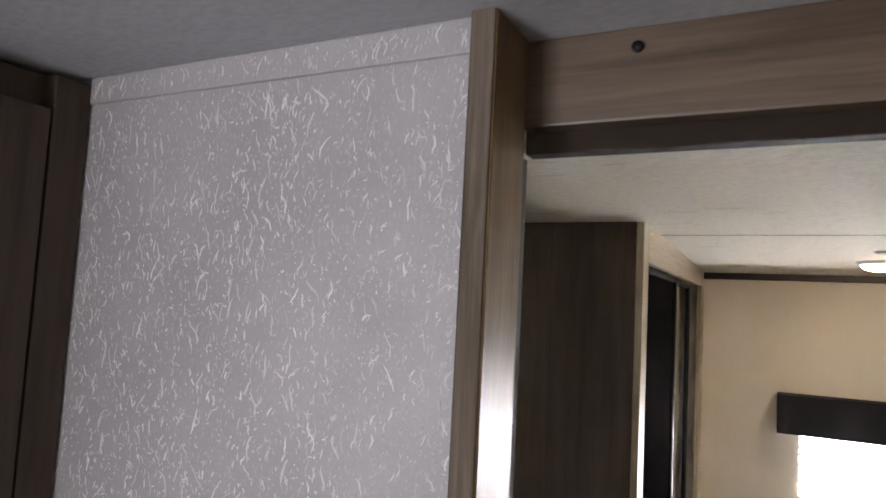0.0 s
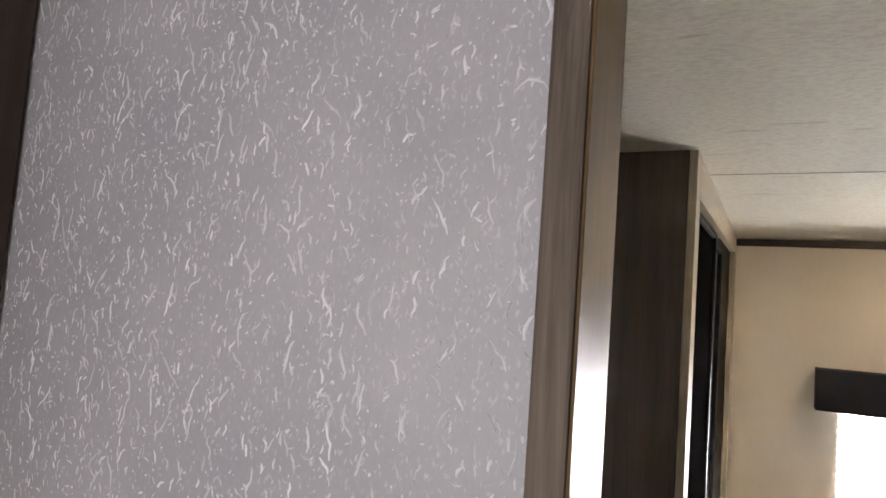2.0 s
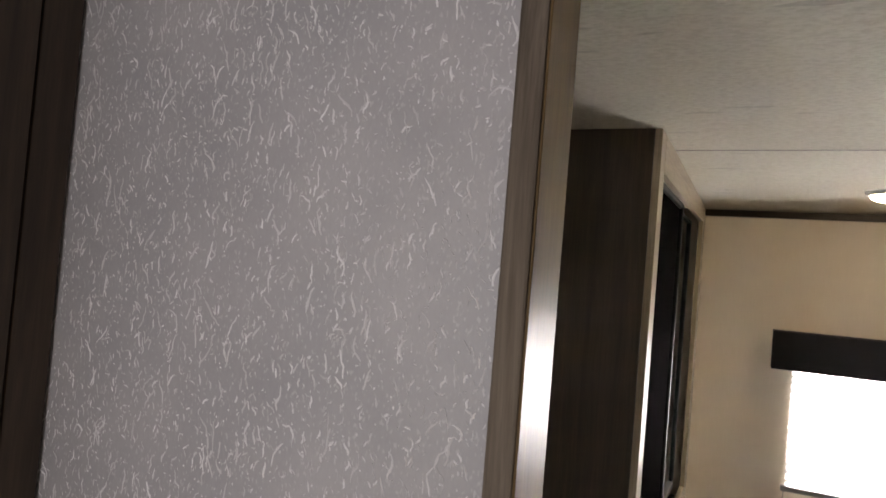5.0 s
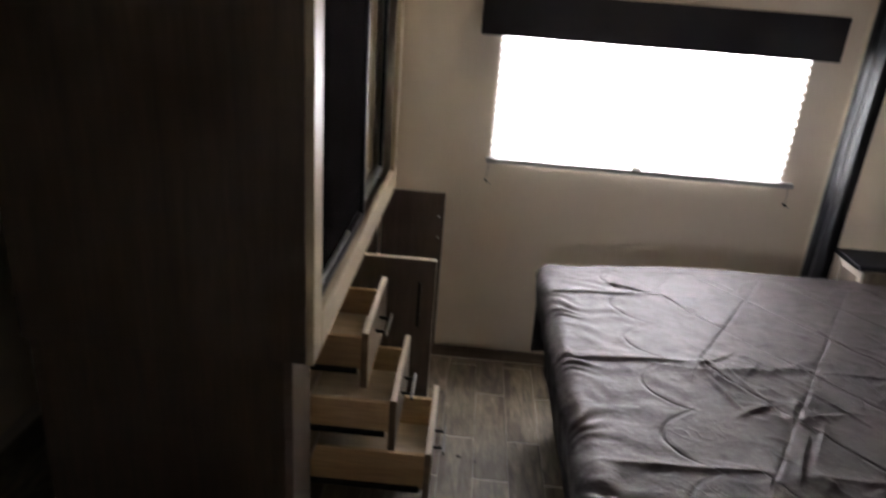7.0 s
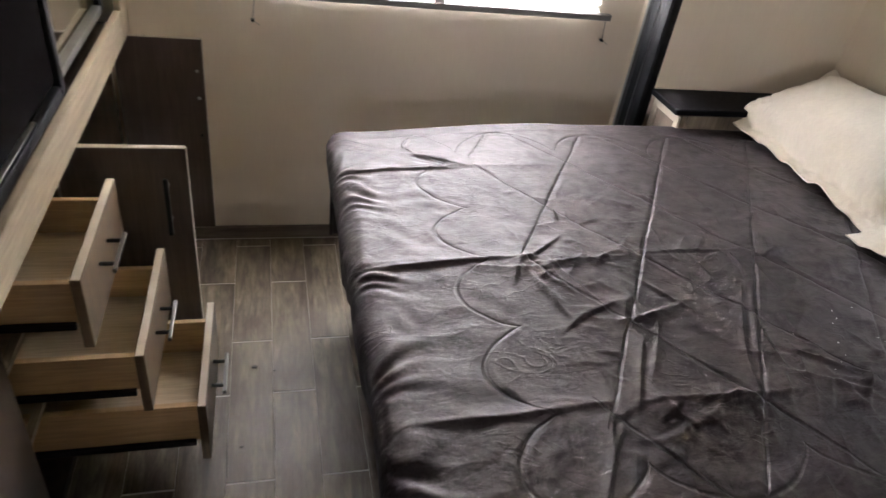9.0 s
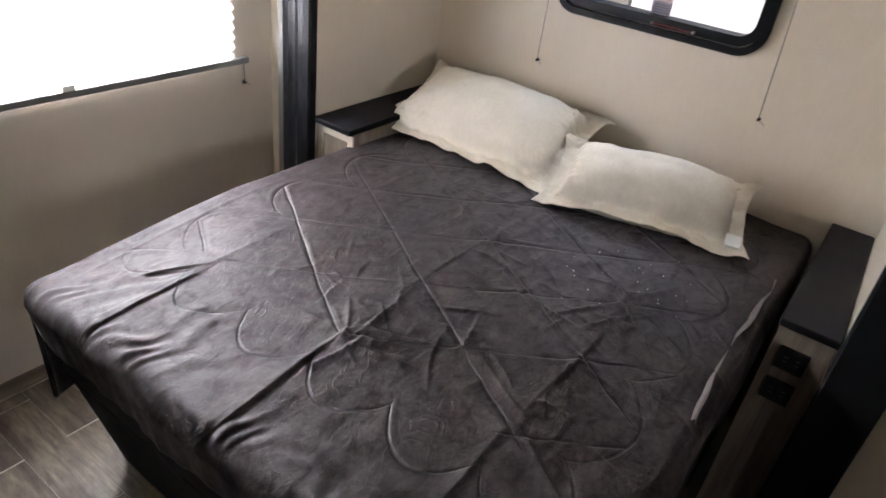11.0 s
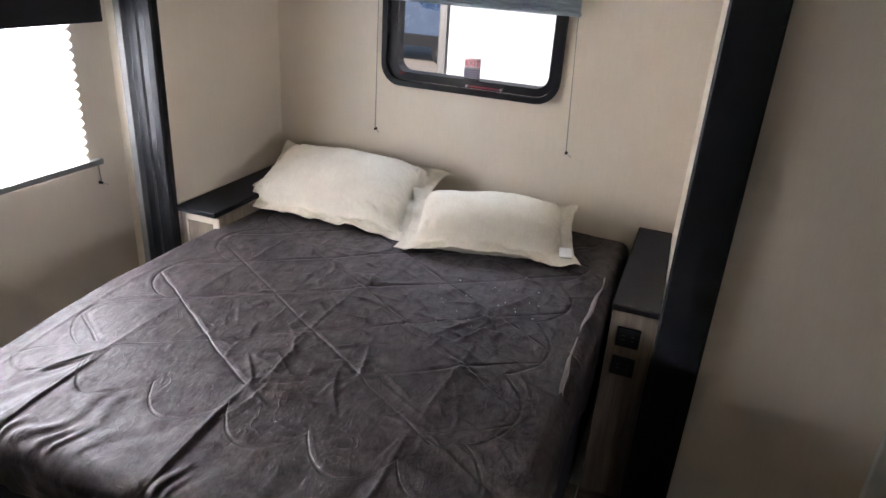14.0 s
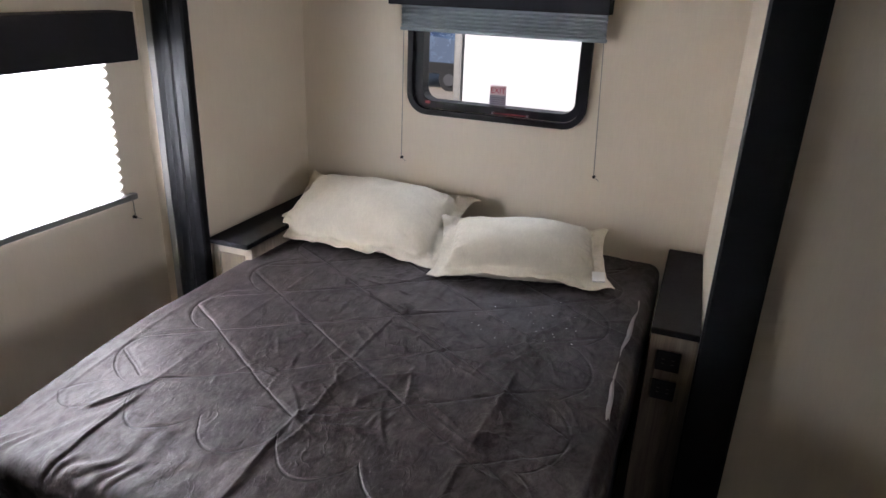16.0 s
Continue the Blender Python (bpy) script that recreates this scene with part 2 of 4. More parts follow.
def quilt_cloth():
    """Charcoal satin-faced microfibre with a fine crosswise weave, rubbed patches and small crumples."""
    m = mat("charcoal_comforter", (0.03, 0.025, 0.025), 0.5)
    crumple = noise_tex(m, coords(m, (1.0, 2.0, 1.0)), 16, 4, 0.6, 0.8)
    fine = noise_tex(m, coords(m, (1.0, 1.7, 1.0)), 75, 4, 0.65, 0.5)
    weave = noise_tex(m, coords(m, (14, 120, 60)), 3, 3, 0.7)
    big = noise_tex(m, coords(m), 7.5, 7, 0.78, 0.6)
    c = ramp(m, big, [(0.36, (0.0115, 0.0082, 0.0085)), (0.50, (0.0240, 0.0174, 0.0177)), (0.64, (0.0480, 0.0350, 0.0353))])
    c = mixc(m, 0.5, c, ramp(m, weave, [(0.35, (0.5, 0.5, 0.5)), (0.65, (1, 1, 1))]), "MULTIPLY")
    c = mixc(m, 0.65, c, ramp(m, fine, [(0.34, (0.42, 0.42, 0.42)), (0.64, (1, 1, 1))]), "MULTIPLY")
    stitch = stitched_lines(m)
    c = mixc(m, math_node(m, "MULTIPLY", stitch, 0.6), c, (0.009, 0.007, 0.007))
    set_color(m, c)
    set_rough(m, fine, 0.50, 0.66)
    bs = m.node_tree.nodes["Principled BSDF"]
    # the nap lies this way and that, and takes the light in patches
    nap = noise_tex(m, coords(m, (1.0, 1.35, 1.0)), 19, 6, 0.72, 0.5)
    shine = node(m, "ShaderNodeMapRange", From_Min=0.36, From_Max=0.64, To_Min=0.16, To_Max=0.58)
    link(m, nap, shine.inputs["Value"])
    link(m, shine.outputs[0], bs.inputs["Specular IOR Level"])
    bs.inputs["Specular Tint"].default_value = (1.0, 0.90, 0.90, 1)
    bs.inputs["Sheen Weight"].default_value = 0.03
    bs.inputs["Sheen Roughness"].default_value = 0.45
    # sharp little creases where two slow noises cross, in patches
    fold = noise_tex(m, coords(m, (1.0, 1.5, 1.0)), 11, 2, 0.5, 1.4)
    ridge = node(m, "ShaderNodeMapRange", From_Min=0.0, From_Max=0.035, To_Min=1.0, To_Max=0.0)
    link(m, math_node(m, "ABSOLUTE", math_node(m, "SUBTRACT", fold, 0.5)), ridge.inputs["Value"])
    gate = node(m, "ShaderNodeMapRange", From_Min=0.50, From_Max=0.62)
    link(m, noise_tex(m, coords(m), 8.5, 2, 0.5), gate.inputs["Value"])
    sharp = math_node(m, "MULTIPLY", ridge.outputs[0], gate.outputs[0])
    h = math_node(m, "ADD", crumple, math_node(m, "MULTIPLY", fine, 0.30))
    h = math_node(m, "ADD", h, math_node(m, "MULTIPLY", sharp, 0.26))
    h = math_node(m, "ADD", h, math_node(m, "MULTIPLY", weave, 0.10))
    h = math_node(m, "SUBTRACT", h, math_node(m, "MULTIPLY", stitch, 0.8))
    set_bump(m, h, 0.55, 0.0050)
    return m


def spotted(name, color, rough, metal=0.0, amount=0.25, scale=14, bump=0.05):
    m = mat(name, color, rough, metal)
    n = noise_tex(m, coords(m), scale, 5, 0.65)
    set_color(m, mixc(m, amount, color, ramp(m, n, [(0.35, (0.6, 0.6, 0.6)), (0.65, (1, 1, 1))]), "MULTIPLY"))
    set_rough(m, n, max(rough - 0.08, 0.02), rough + 0.1)
    if bump:
        set_bump(m, n, bump, 0.001)
    return m


def shade_cloth():
    """Thin pleated day-shade fabric that lets daylight through."""
    m = bpy.data.materials.new("shade_cloth")
    m.use_nodes = True
    nt = m.node_tree
    nt.nodes.clear()
    out = nt.nodes.new("ShaderNodeOutputMaterial")
    mix = nt.nodes.new("ShaderNodeMixShader")
    mix.inputs[0].default_value = 0.7
    d = nt.nodes.new("ShaderNodeBsdfDiffuse")
    d.inputs[0].default_value = (0.8, 0.8, 0.8, 1)
    tr = nt.nodes.new("ShaderNodeBsdfTranslucent")
    tr.inputs[0].default_value = (0.9, 0.9, 0.9, 1)
    nt.links.new(d.outputs[0], mix.inputs[1])
    nt.links.new(tr.outputs[0], mix.inputs[2])
    nt.links.new(mix.outputs[0], out.inputs[0])
    return m


def glass(name, tint=(1, 1, 1)):
    m = bpy.data.materials.new(name)
    m.use_nodes = True
    b = m.node_tree.nodes["Principled BSDF"]
    b.inputs["Base Color"].default_value = (*tint, 1)
    b.inputs["Roughness"].default_value = 0.0
    b.inputs["Transmission Weight"].default_value = 1.0
    b.inputs["IOR"].default_value = 1.02
    return m


def glow(name, color, strength):
    m = mat(name, color, 0.4)
    b = m.node_tree.nodes["Principled BSDF"]
    b.inputs["Emission Color"].default_value = (*color, 1)
    b.inputs["Emission Strength"].default_value = strength
    return m


OAK_Z = wood("greige_oak_upright", (0.115, 0.085, 0.062), (0.235, 0.185, 0.14), "z", 0.40)
OAK_X = wood("greige_oak_across", (0.115, 0.085, 0.062), (0.235, 0.185, 0.14), "x", 0.40)
OAK_Y = wood("greige_oak_along", (0.30, 0.235, 0.155), (0.52, 0.43, 0.305), "y", 0.36)
OAK_PALE_Z = wood("pale_oak_upright", (0.30, 0.235, 0.155), (0.52, 0.43, 0.305), "z", 0.36)
BROWN_Z = wood("brown_oak_upright", (0.042, 0.027, 0.017), (0.085, 0.058, 0.038), "z", 0.5)
OAK_FRONT = wood("drawer_front_oak", (0.100, 0.065, 0.036), (0.188, 0.131, 0.076), "z", 0.42)
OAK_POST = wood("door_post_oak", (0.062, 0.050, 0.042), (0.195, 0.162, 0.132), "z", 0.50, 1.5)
OAK_HEAD = wood("door_header_oak", (0.068, 0.046, 0.029), (0.142, 0.101, 0.068), "x", 0.42)
# gold in this colour stands in for warm light reflected off the post
OAK_WARM_LIT = wood("warm_lit_face_oak", (0.075, 0.048, 0.024), (0.150, 0.100, 0.053), "z", 0.36)
DOOR_Z = wood("brown_door_laminate", (0.073, 0.050, 0.037), (0.108, 0.078, 0.058), "z", 0.45)
PLY = wood("drawer_plywood", (0.56, 0.36, 0.18), (0.67, 0.45, 0.245), "x", 0.5)
PLY_FLOOR = wood("drawer_bottom_board", (0.60, 0.46, 0.30), (0.74, 0.59, 0.41), "x", 0.5, 0.5)
EDGE = spotted("pale_edge_band", (0.58, 0.52, 0.43), 0.45, 0, 0.2, 30)
WALL = vinyl("cream_vinyl", (0.80, 0.708, 0.585))
PAPER = flake_paper()
FLAKE = flake_ink()
# gold-tinted highlights put the warm reflection into both post materials
OAK_WARM_LIT.node_tree.nodes["Principled BSDF"].inputs["Specular IOR Level"].default_value = 0.12
OAK_WARM_LIT.node_tree.nodes["Principled BSDF"].inputs["Specular Tint"].default_value = (1.0, 0.78, 0.50, 1)
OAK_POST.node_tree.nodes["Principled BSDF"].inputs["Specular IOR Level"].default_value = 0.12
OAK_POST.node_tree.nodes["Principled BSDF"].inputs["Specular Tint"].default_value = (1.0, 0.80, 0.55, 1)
CEIL = ceiling_paint("bedroom_ceiling_vinyl", (0.72, 0.685, 0.585), 1.0, 0.35)
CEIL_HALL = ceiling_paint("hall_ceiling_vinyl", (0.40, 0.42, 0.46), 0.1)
PLANK = floor_plank()
GROUT = spotted("floor_joint", (0.55, 0.51, 0.45), 0.7)
QUILT = quilt_cloth()
# paler than the comforter: window light on the fold is in this colour
FOLD_LIT = cloth("lit_fold_grey", (0.30, 0.27, 0.27), 0.6, 140, 0.3)
VALANCE = cloth("black_valance_fabric", (0.022, 0.022, 0.026), 0.7, 160, 0.3)
LINEN = cloth("cream_linen", (0.78, 0.715, 0.595), 0.75, 150, 0.30, (1, 1, 0.98), 0.15)
BLACK = spotted("black_moulding", (0.007, 0.007, 0.008), 0.42, 0, 0.3, 8)
BLACKTOP = spotted("black_laminate", (0.009, 0.0085, 0.010), 0.52, 0, 0.3, 60, 0.12)
BLACKPLASTIC = spotted("black_plastic", (0.012, 0.012, 0.013), 0.35, 0, 0.3, 20)
SCREEN = spotted("black_screen_glass", (0.0040, 0.0035, 0.0033), 0.4, 0, 0.3, 3, 0)
SCREEN.node_tree.nodes["Principled BSDF"].inputs["Specular IOR Level"].default_value = 0.0

MIRROR = spotted("mirror_glass", (0.82, 0.86, 0.84), 0.02, 1.0, 0.05, 2, 0)
ALU = spotted("brushed_aluminium", (0.55, 0.55, 0.54), 0.32, 1.0, 0.3, 40)
GREYTRIM = spotted("grey_slide_seal", (0.30, 0.30, 0.29), 0.4, 0.2, 0.3, 18)
DARKTRIM = wood("dark_trim_wood", (0.03, 0.022, 0.016), (0.07, 0.052, 0.04), "x", 0.4)
SHADE = shade_cloth()
SHADE_GREY = cloth("grey_pleated_shade", (0.34, 0.38, 0.42), 0.7, 120, 0.2)
GLASS = glass("window_glass")
CORD = spotted("grey_cord", (0.34, 0.31, 0.27), 0.7)
RED = spotted("red_plastic", (0.22, 0.012, 0.014), 0.4)
LABEL_GREY = spotted("grey_label", (0.32, 0.30, 0.36), 0.6)
LABEL_PINK = spotted("pink_label", (0.72, 0.55, 0.58), 0.6)
LABEL_RED = spotted("red_ink", (0.55, 0.03, 0.08), 0.6)
LABEL_DARK = spotted("dark_ink", (0.12, 0.11, 0.15), 0.6)
TAGCLOTH = cloth("white_tag", (0.85, 0.84, 0.82), 0.8, 200, 0.1)
LAMPGLOW = glow("lamp_diffuser", (1.0, 0.80, 0.52), 34)
EDGE_GREY = spotted("matte_grey_strip", (0.07, 0.07, 0.065), 0.8, 0, 0.3, 18)
HANDLE = spotted("brushed_steel_bar", (0.14, 0.135, 0.13), 0.34, 0.85, 0.3, 30)
FRAME = spotted("matte_black_frame", (0.005, 0.005, 0.006), 0.45, 0, 0.3, 18)
RIM = spotted("grey_wheel_rim", (0.07, 0.07, 0.075), 0.6, 0, 0.3, 18)
CAPGREY = spotted("grey_brown_plastic", (0.30, 0.27, 0.24), 0.5)
WHITE = spotted("white_plastic", (0.75, 0.74, 0.71), 0.4)
GEL = spotted("white_trailer_skin", (0.80, 0.80, 0.79), 0.35, 0, 0.08, 3)
GROUND = spotted("dry_gravel_ground", (0.42, 0.36, 0.29), 0.9, 0, 0.4, 6, 0.3)
CARPAINT = spotted("grey_blue_paint", (0.13, 0.18, 0.27), 0.25, 0.3, 0.15, 4)
RAILDARK = spotted("dark_rail_paint", (0.028, 0.020, 0.014), 0.7, 0, 0.3, 30)
RUBBER = spotted("tyre_rubber", (0.02, 0.02, 0.02), 0.8, 0, 0.3, 30, 0.2)
CARGLASS = spotted("dark_car_glass", (0.02, 0.025, 0.03), 0.08, 0, 0.2, 3, 0)

for m, level in ((BLACK, 0.13), (BLACKTOP, 0.10), (BLACKPLASTIC, 0.2), (FRAME, 0.1), (EDGE_GREY, 0.1), (RAILDARK, 0.15), (VALANCE, 0.15)):
    m.node_tree.nodes["Principled BSDF"].inputs["Specular IOR Level"].default_value = level

# ---- mesh helpers ----


def box(bm, x0, x1, y0, y1, z0, z1, bevel=0.0, segments=2):
    vs = [bm.verts.new((x, y, z)) for x in (x0, x1) for y in (y0, y1) for z in (z0, z1)]
    faces = [bm.faces.new([vs[i] for i in q]) for q in
             ((0, 1, 3, 2), (4, 6, 7, 5), (0, 4, 5, 1), (2, 3, 7, 6), (0, 2, 6, 4), (1, 5, 7, 3))]
    if bevel:
        edges = list({e for f in faces for e in f.edges})
        bmesh.ops.bevel(bm, geom=edges, offset=bevel, segments=segments, affect="EDGES", profile=0.6)
    return bm


def tube(bm, a, b, r, n=10, r2=None):
    a, b = Vector(a), Vector(b)
    q = (b - a).to_track_quat("Z", "Y").to_matrix()
    rings = []
    for p, rr in ((a, r), (b, r if r2 is None else r2)):
        rings.append([bm.verts.new(p + q @ Vector((rr * math.cos(2 * math.pi * i / n), rr * math.sin(2 * math.pi * i / n), 0)))
                      for i in range(n)])
    for i in range(n):
        bm.faces.new((rings[0][i], rings[0][(i + 1) % n], rings[1][(i + 1) % n], rings[1][i]))
    bm.faces.new(rings[0][::-1])
    bm.faces.new(rings[1])
    return bm


def mesh_of(name, bm, material, smooth=False):
    bmesh.ops.recalc_face_normals(bm, faces=bm.faces)
    me = bpy.data.meshes.new(name)
    bm.to_mesh(me)
    bm.free()
    me.materials.append(material)
    if smooth:
        for p in me.polygons:
            p.use_smooth = True
    return me


def thing(name, bm, material, label, category="", kind="", group="", smooth=False):
    return tagged(new(name, mesh_of(name, bm, material, smooth)), label, category, group, kind)


def empty(name, label, category, group="", at=(0, 0, 0)):
    ob = tagged(new(name), label, category, group)
    ob.location = at
    return ob


def part(name, bm, material, parent, label="", smooth=False):
    ob = new(name, mesh_of(name, bm, material, smooth))
    ob.parent = parent
    if parent.matrix_basis.translation.length:
        ob.matrix_parent_inverse = parent.matrix_basis.inverted()
    return tagged(ob, label)


def B(*a, **k):
    return box(bmesh.new(), *a, **k)


def wall_with_hole(bm, axis, t0, t1, a0, a1, z0, z1, h0, h1, hz0, hz1):
    """A wall slab of thickness t0 to t1 along axis, from a0 to a1, with one opening through it."""
    outer, inner = ((a0, z0), (a1, z0), (a1, z1), (a0, z1)), ((h0, hz0), (h1, hz0), (h1, hz1), (h0, hz1))
    o0, i0, o1, i1 = [[bm.verts.new((a, t, z) if axis == "y" else (t, a, z)) for a, z in pts]
                      for t, pts in ((t0, outer), (t0, inner), (t1, outer), (t1, inner))]
    for k in range(4):
        n = (k + 1) % 4
        bm.faces.new((o0[k], o0[n], i0[n], i0[k]))
        bm.faces.new((o1[k], i1[k], i1[n], o1[n]))
        bm.faces.new((o0[k], o1[k], o1[n], o0[n]))
        bm.faces.new((i0[k], i0[n], i1[n], i1[k]))
    return bm


# ---- the setting ----
HALL_Z = 2.11


def ceil_z(y):
    """The bedroom ceiling falls a little towards the end wall."""
    return 2.050 - 0.025 * (y - 1.6)


HEAD_X, SLIDE_X = 2.38, 1.69
ALC_N, ALC_F = 1.035, 2.78

thing("wall_end", wall_with_hole(bmesh.new(), "y", 3.0, 3.09, -1.2, SLIDE_X, 0, 2.16, 0.405, 1.505, 0.905, 1.41), WALL,
      "cream vinyl end wall with a wide window", "wall", "structure")
thing("wall_slide_head", wall_with_hole(bmesh.new(), "x", HEAD_X, HEAD_X + 0.08, ALC_N - 0.05, ALC_F + 0.05, 0, 2.16, 1.585, 2.245, 1.19, 1.66), WALL,
      "cream vinyl headboard wall of the slide-out", "wall", "structure")
thing("wall_slide_far", B(SLIDE_X, HEAD_X, ALC_F, ALC_F + 0.05, 0, 2.16), WALL, "cream vinyl side wall of the bed slide-out", "wall", "structure")


def askew(bm):
    """The near side of the slide-out stands a little out of square."""
    for v in bm.verts:
        if v.co.y < 1.1 and v.co.x > 2.0:
            v.co.y += 0.017
    return bm


thing("wall_slide_near", askew(B(SLIDE_X, HEAD_X, ALC_N - 0.05, ALC_N, 0, 2.16)), WALL, "cream vinyl side wall of the bed slide-out", "wall", "structure")
thing("wall_corner", B(SLIDE_X, SLIDE_X + 0.08, ALC_F + 0.05, 3.09, 0, 2.16), WALL, "cream vinyl wall strip beside the slide-out", "wall", "structure")
thing("wall_side", B(SLIDE_X, SLIDE_X + 0.08, -1.9, ALC_N - 0.05, 0, 2.16), WALL, "cream vinyl side wall in shadow", "wall", "structure")
thing("wall_nook", B(-1.28, -1.2, 0.56, 3.09, 0, 2.16), WALL, "plain cream wall behind the wardrobe", "wall", "structure")
# opening is added out of view for the lamp that lights the wallpaper
thing("wall_hall_back", wall_with_hole(bmesh.new(), "y", -1.9, -1.82, -1.28, SLIDE_X, 0, 2.16, -0.95, -0.15, 0.95, 1.85), WALL,
      "unseen plain cream wall added around the hall", "wall", "structure")
thing("wall_hall_left", B(-1.28, -1.2, -1.82, 0.56, 0, 2.16), WALL, "plain cream hall wall", "wall", "structure")
bm = B(-1.2, HEAD_X, 0.622, 3.0, 0, 0.06)
for v in bm.verts:
    v.co.z += ceil_z(v.co.y)
thing("ceiling_bedroom", bm, CEIL, "off-white textured vinyl bedroom ceiling", "ceiling", "structure")
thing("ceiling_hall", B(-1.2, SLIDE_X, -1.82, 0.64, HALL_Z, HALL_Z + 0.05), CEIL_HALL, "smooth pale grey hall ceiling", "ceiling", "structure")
# unseen wall added to keep hall daylight off the side wall and bed
thing("hall_light_block", B(1.0, 1.06, -1.82, 0.25, 0, HALL_Z), WALL, "unseen plain cream wall added around the hall", "wall", "structure")
thing("ceiling_seam", B(0.0, SLIDE_X, 1.85, 1.854, ceil_z(1.852) - 0.0015, ceil_z(1.852) + 0.01), CAPGREY, "thin joint between ceiling panels", "seam", "structure")
thing("trim_end_wall", B(0.0, SLIDE_X, 2.983, 3.0, 1.985, 2.013, bevel=0.003), DARKTRIM, "dark brown wooden strip under the ceiling", "trim", "structure")
thing("baseboard", B(0.0, SLIDE_X, 2.985, 3.0, 0.0, 0.05, bevel=0.003), OAK_X, "wooden baseboard along the end wall", "baseboard", "structure")
thing("wall_partition", B(-1.2, 0.048, 0.49, 0.56, 0, HALL_Z), PAPER, "grey wallpaper partition with pale raised flakes", "wall", "structure")
thing("trim_partition", B(-0.55, 0.048, 0.485, 0.49, 2.072, HALL_Z, bevel=0.002), PAPER, "wallpaper-covered strip under the hall ceiling", "trim", "structure")



def flake(bm, frng, x, z, length, width, y):
    """One raised squiggle: a wandering ridge with tapered ends, standing off a wall that looks towards -y."""
    n = 3 if length < 0.008 else 6
    a = frng.normal(0, 0.30 if length > 0.008 else 0.9)
    rows = []
    hook = frng.uniform(-1.6, 1.6) if frng.random() < 0.3 else 0.0
    for k in range(n):
        f = k / (n - 1)
        w = width * (0.35 + 0.65 * math.sin(math.pi * min(1, 0.12 + f * 0.8))) * frng.uniform(0.7, 1.25)
        sx, sz = math.cos(a), math.sin(a)
        rows.append([bm.verts.new((x - w / 2 * sx, y, z - w / 2 * sz)), bm.verts.new((x, y - 0.00045, z)),
                     bm.verts.new((x + w / 2 * sx, y, z + w / 2 * sz))])
        x -= math.sin(a) * length / (n - 1)
        z += math.cos(a) * length / (n - 1)
        a = 0.75 * a + frng.normal(0, 0.42) + (hook if k == n - 2 else 0)
    for p, q in zip(rows, rows[1:]):
        bm.faces.new((p[0], p[1], q[1], q[0]))
        bm.faces.new((p[1], p[2], q[2], q[1]))


def flakes(x0, x1, z0, z1, y, seed):
    frng = np.random.default_rng(seed)
    bm = bmesh.new()
    area = (x1 - x0) * (z1 - z0)
    for count, lo, hi, wlo, whi in ((1250, 0.012, 0.034, 0.0016, 0.0030), (2800, 0.006, 0.013, 0.0013, 0.0026), (6500, 0.0018, 0.005, 0.0012, 0.0024)):
        for _ in range(int(count * area)):
            length = lo + (hi - lo) * frng.random() ** 1.6
            flake(bm, frng, frng.uniform(x0 + 0.003, x1 - 0.003), frng.uniform(z0 + 0.002, max(z0 + 0.003, z1 - length)), length, frng.uniform(wlo, whi), y)
    return bm


wall_paper = bpy.data.objects["wall_partition"]
part("flakes", flakes(-0.575, 0.048, 0.95, 2.072, 0.4899, 3), FLAKE, wall_paper, "pale raised wallpaper flakes")["kind"] = "stuff"
part("flakes", flakes(-0.549, 0.047, 2.073, HALL_Z - 0.001, 0.4849, 5), FLAKE, bpy.data.objects["trim_partition"], "pale raised wallpaper flakes")["kind"] = "stuff"


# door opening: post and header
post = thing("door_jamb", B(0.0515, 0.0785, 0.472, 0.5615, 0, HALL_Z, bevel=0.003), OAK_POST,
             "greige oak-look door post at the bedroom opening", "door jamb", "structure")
# added thin board that carries the golden light painted on the post side
part("warm_lit_face", B(0.0787, 0.0812, 0.4735, 0.5600, 0.0, HALL_Z - 0.002, bevel=0.0008), OAK_WARM_LIT, post, "thin face board coloured gold for warm reflected light")
part("gasket", B(0.052, 0.0690, 0.5620, 0.5875, 0.0, 1.9885), BLACKPLASTIC, post, "black rubber gasket")
part("edge_strip", B(0.040, 0.0655, 0.588, 0.6155, 0.0, 1.9875, bevel=0.002), EDGE_GREY, post, "matte grey edge strip")
header = thing("door_header", B(0.074, SLIDE_X, 0.5665, 0.5915, 2.012, HALL_Z, bevel=0.003), OAK_HEAD,
               "greige oak-look header over the bedroom opening", "door header", "structure")
part("rail", B(0.0700, SLIDE_X, 0.594, 0.62, 1.989, 2.05, bevel=0.002), RAILDARK, header, "dark sliding-door rail")
bm = bmesh.new()
tube(bm, (0.198, 0.5675, 2.088), (0.198, 0.563, 2.088), 0.0062, 14)
part("plug", bm, BLACKPLASTIC, header, "small black plug", True)

# hall cabinet beside the wallpaper
cab = empty("hall_cabinet", "tall dark wood hall cabinet beside the wallpaper wall", "cabinet", at=(-0.7, 0.2, 0))
part("body", B(-1.0, -0.577, -0.9, 0.486, 0, 2.10), BROWN_Z, cab)
hdoor = part("door", B(-0.575, -0.557, -0.6, 0.43, 0.1, 2.05, bevel=0.002), BROWN_Z, cab)
for y0, y1, z0, z1 in ((0.365, 0.43, 0.1, 2.05), (-0.6, -0.535, 0.1, 2.05), (-0.535, 0.365, 1.985, 2.05), (-0.535, 0.365, 0.1, 0.165)):
    part("frame_rail", B(-0.5565, -0.547, y0, y1, z0, z1, bevel=0.002), BROWN_Z, hdoor)
part("stile", B(-0.576, -0.55, 0.435, 0.486, 0, 2.10, bevel=0.002), BROWN_Z, cab)

